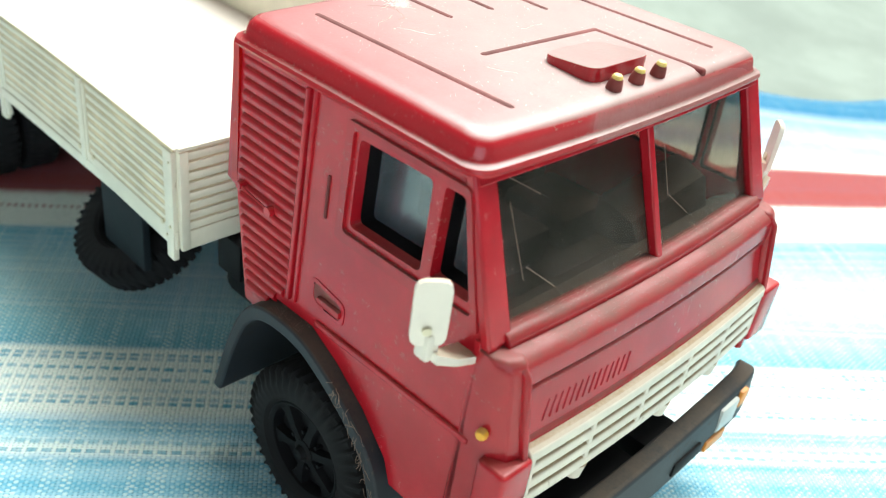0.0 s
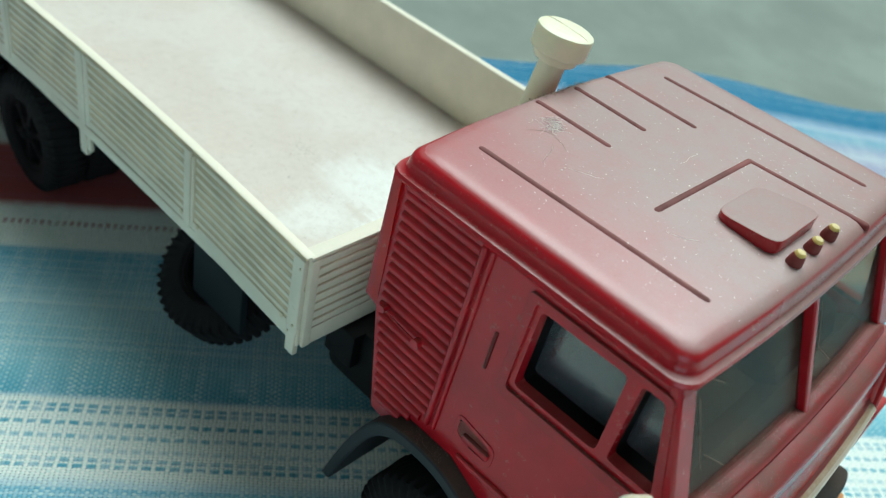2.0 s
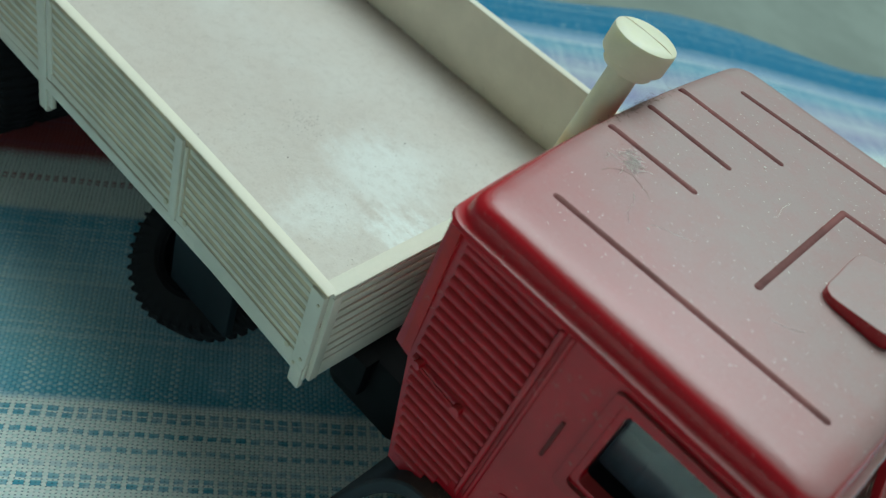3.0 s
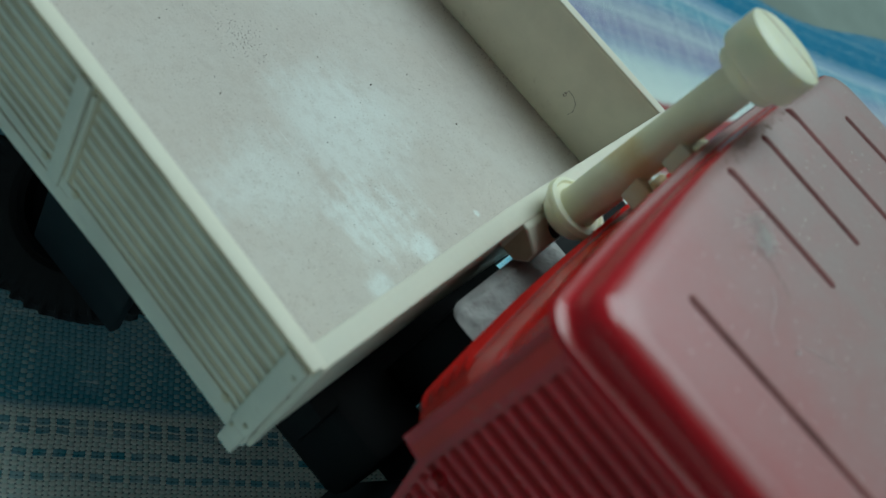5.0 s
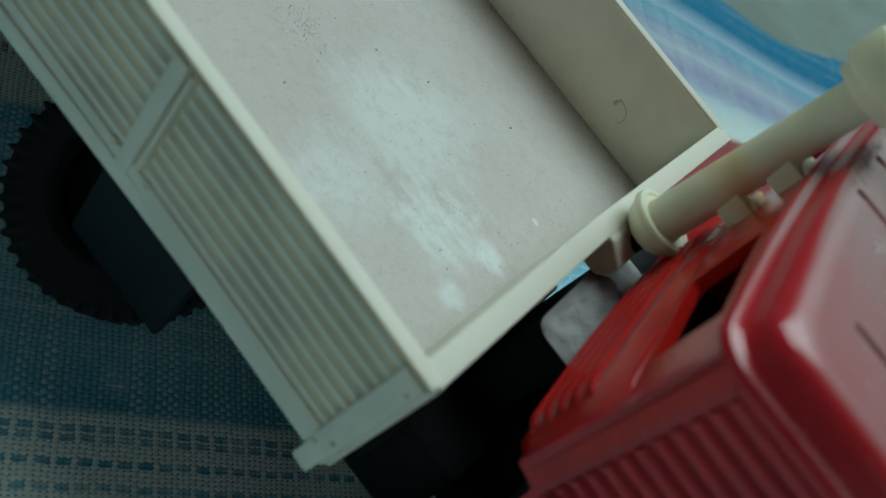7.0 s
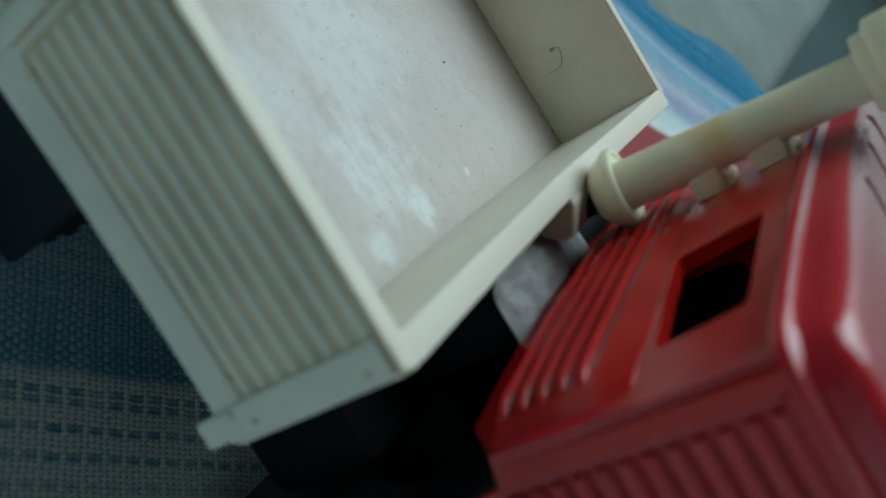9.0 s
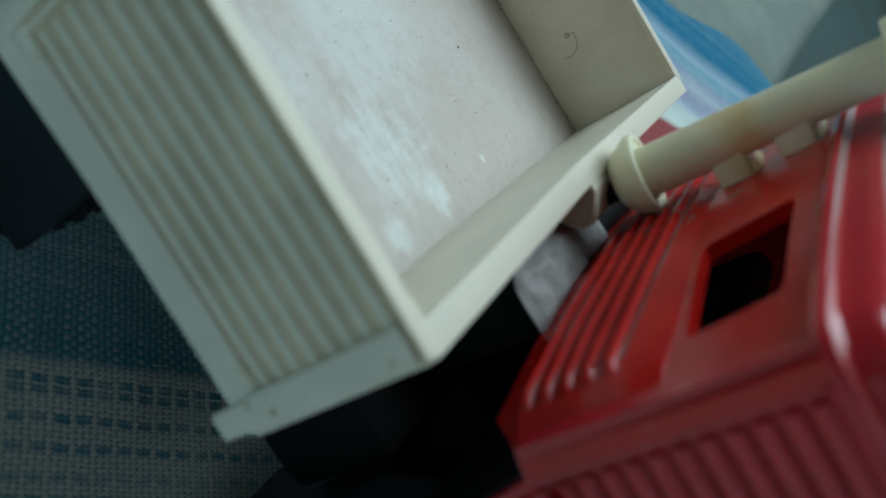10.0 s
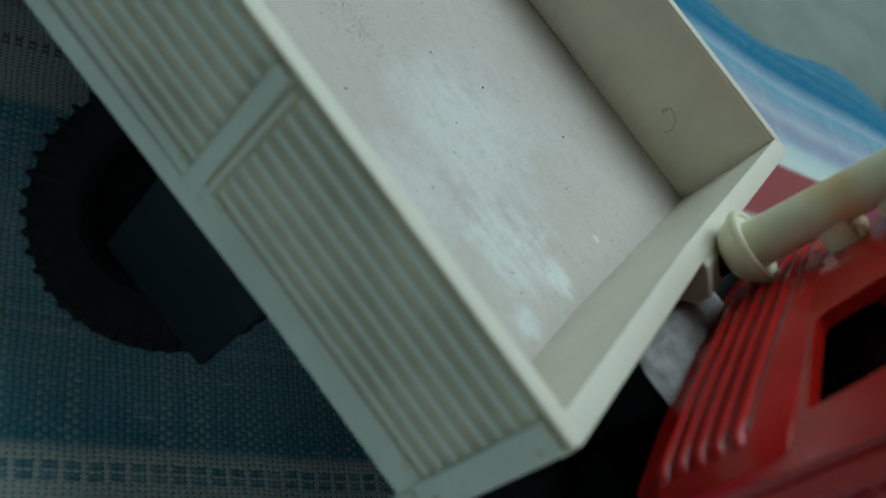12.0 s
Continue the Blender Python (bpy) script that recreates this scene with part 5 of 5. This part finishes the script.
def on_gutter():
    """A spot in the roof's drip rail along the door side."""
    return (rng.uniform(0.8, 3.85), -2.375 + rng.uniform(-0.03, 0.02), 5.832)


def on_windscreen():
    """A spot on the glazing, most often low down."""
    y, z = rng.choice((rng.uniform(-2.1, -0.05), rng.uniform(0.12, 2.1))), 4.46 + abs(rng.gauss(0, 0.22))
    return (front_x(z) + (BOW(y) - 0.05) * (1 - 0.4 * (z - 4.36) / 1.44) - 0.097, y, z)


def on_door():
    """A spot on the lower edge of the door's window surround, or in the handle's well."""
    if rng.random() < 0.75:
        return (rng.uniform(2.62, 4.25), -side_y(4.56) + rng.uniform(-0.02, 0.02), 4.565 + rng.uniform(-0.004, 0.008))
    z = rng.uniform(3.56, 3.72)
    return (rng.uniform(2.30, 2.70), -side_y(z) - 0.004, z)


def on_mudguard():
    return (rng.uniform(1.75, 2.28), -rng.uniform(2.5, 2.68), 3.215 + rng.uniform(-0.012, 0.006))


loose("sill_dirt", grains(1500, on_sill, 0.0015, 0.0035), THREAD, "brown dirt grains lying on the windscreen sill and ledge", "dirt", "stuff")
loose("windscreen_dust", grains(700, on_windscreen, 0.0018, 0.004), TUFT, "tan dust grains stuck low on the windscreen", "dust", "stuff")
loose("door_dirt", grains(420, on_door, 0.002, 0.006), LINT, "brown dirt grains on the door's window ledge and handle", "dirt", "stuff")
loose("gutter_dirt", grains(260, on_gutter, 0.0025, 0.0055), LINT, "brown dirt grains caught in the red roof's gutter", "dirt", "stuff")
loose("mudguard_dust", grains(220, on_mudguard, 0.002, 0.005), TUFT, "tan dust grains lying on the dark mudguard", "dust", "stuff")
loose("rim_dirt", bm, LINT, "brown dirt grains caught along the front rim of the roof", "dirt", "stuff")

bm = bmesh.new()
for k in range(60):
    x, y, a = 1.10 + rng.gauss(0, 0.075), -0.64 + rng.gauss(0, 0.05), rng.uniform(-0.6, 1.2)
    pts = [(x, y, 6.062)]
    for j in range(4):
        a += rng.uniform(-0.7, 0.7)
        x, y = x + 0.035 * math.cos(a), y + 0.035 * math.sin(a)
        pts.append((x, y, 6.062 + 0.02 * rng.random()))
    for p, q in zip(pts, pts[1:]):
        rod(bm, p, q, 0.0017, seg=4, caps=False)
pts = [(1.10 + 0.10 * math.cos(a * 0.5), -0.62 + 0.06 * math.sin(a * 0.5), 6.066) for a in range(11)]
for p, q in zip(pts, pts[1:]):
    rod(bm, p, q, 0.002, seg=5, caps=False)
loose("lint_tuft", bm, WISP, "tangled pale tan lint on the red roof", "lint")

loose("hair", strand([(-0.92, 2.585, 3.60), (-0.945, 2.585, 3.62), (-0.93, 2.585, 3.655), (-0.90, 2.585, 3.64), (-0.905, 2.585, 3.605), (-0.93, 2.585, 3.61), (-0.91, 2.585, 3.70), (-0.84, 2.585, 3.69), (-0.76, 2.585, 3.65), (-0.72, 2.586, 3.56), (-0.74, 2.588, 3.48)], 0.0022), HAIR, "short curled dark hair stuck on the ivory board", "hair")
bm = bmesh.new()
for k in range(60):
    x, y, z, a = 0.50 + rng.gauss(0, 0.03), rng.gauss(-0.12, 0.20), 4.62 + rng.gauss(0, 0.20), rng.uniform(0, 6.3)
    pts = [(x, y, z)]
    for m in range(3):
        a += rng.uniform(-0.8, 0.8)
        x, y, z = x - 0.004, y + 0.05 * math.cos(a), z + 0.05 * math.sin(a)
        pts.append((x, y, z))
    for a0, b0 in zip(pts, pts[1:]):
        rod(bm, a0, b0, 0.004, seg=4, caps=False)
loose("dark_lint", bm, HAIR, "dark grey lint caught on the glossy red rear ribs", "lint")
bm = bmesh.new()
for k in range(46):
    t = rng.random()
    x, z = 2.9 + 0.85 * t + rng.gauss(0, 0.04), 3.0 - 1.25 * t ** 1.4 + rng.gauss(0, 0.04)
    y, a = -2.715 - rng.random() * 0.02, rng.uniform(-2.4, -0.4)
    pts = [(x, y, z)]
    for m in range(3):
        a += rng.uniform(-0.7, 0.7)
        x, y, z = x + 0.04 * math.cos(a), y - 0.006 * rng.random(), z + 0.04 * math.sin(a)
        pts.append((x, y, z))
    for a0, b0 in zip(pts, pts[1:]):
        rod(bm, a0, b0, 0.0028, seg=4, caps=False)
loose("cobweb", bm, LINT, "brown dusty cobweb fibres clinging to the dark mudguard", "cobweb")
loose("hair", strand([(1.30 + 0.24 * math.cos(0.42 * k), -0.98 + 0.20 * math.sin(0.42 * k) + 0.02 * math.sin(1.7 * k), 6.062) for k in range(9)], 0.0014), TUFT, "thin tan hair curled on the dusty red roof", "hair")
for x, y, a, n_steps in ((1.72, -1.16, 0.5, 9), (1.40, -0.95, -0.6, 10), (2.3, 0.1, 1.1, 8), (2.9, -1.1, 0.2, 7)):
    pts = [(x, y, 6.061)]
    for k in range(n_steps):
        a += rng.uniform(-0.35, 0.35)
        x, y = x + 0.045 * math.cos(a), y + 0.045 * math.sin(a)
        pts.append((x, y, 6.061))
    loose("fibre", strand(pts, 0.0014), WISP, "thin pale fibre lying on the dusty red roof", "fibre")

def on_board_end():
    """A spot in the grimy corners of the near board's front end."""
    x, z, sx, sz = rng.choice(((-0.302, 3.15, 0.03, 0.02), (-0.087, 3.20, 0.015, 0.045), (-0.02, 3.90, 0.01, 0.08), (-0.30, 3.16, 0.05, 0.01)))
    return (x + rng.gauss(0, sx * 0.6), -2.712, z + rng.gauss(0, sz * 0.6))


loose("board_grime", grains(240, on_board_end, 0.004, 0.009), GRIME_BROWN, "brown grime caked in the corners of the ivory board", "dirt", "stuff")
# fine strands that imitate the smooth dark shading on the roof's rear edge
bm = bmesh.new()
for k in range(150):
    y, i = rng.gauss(0.25, 0.28), rng.uniform(0.09, 0.20)
    x, z, a = 0.495 + i, 5.995 + 0.065 * min(1.0, (i - 0.09) / 0.10), rng.uniform(0, 6.3)
    pts = [(x, y, z)]
    for m in range(2):
        a += rng.uniform(-0.8, 0.8)
        x, y, z = x + 0.022 * math.cos(a), y + 0.022 * math.sin(a), z + 0.008 * rng.random()
        pts.append((x, y, z))
    for p, q in zip(pts, pts[1:]):
        rod(bm, p, q, 0.0018, seg=4, caps=False)
loose("edge_lint", bm, LINT, "brown strands standing in for shading on the roof's rear edge", "lint", "stuff")
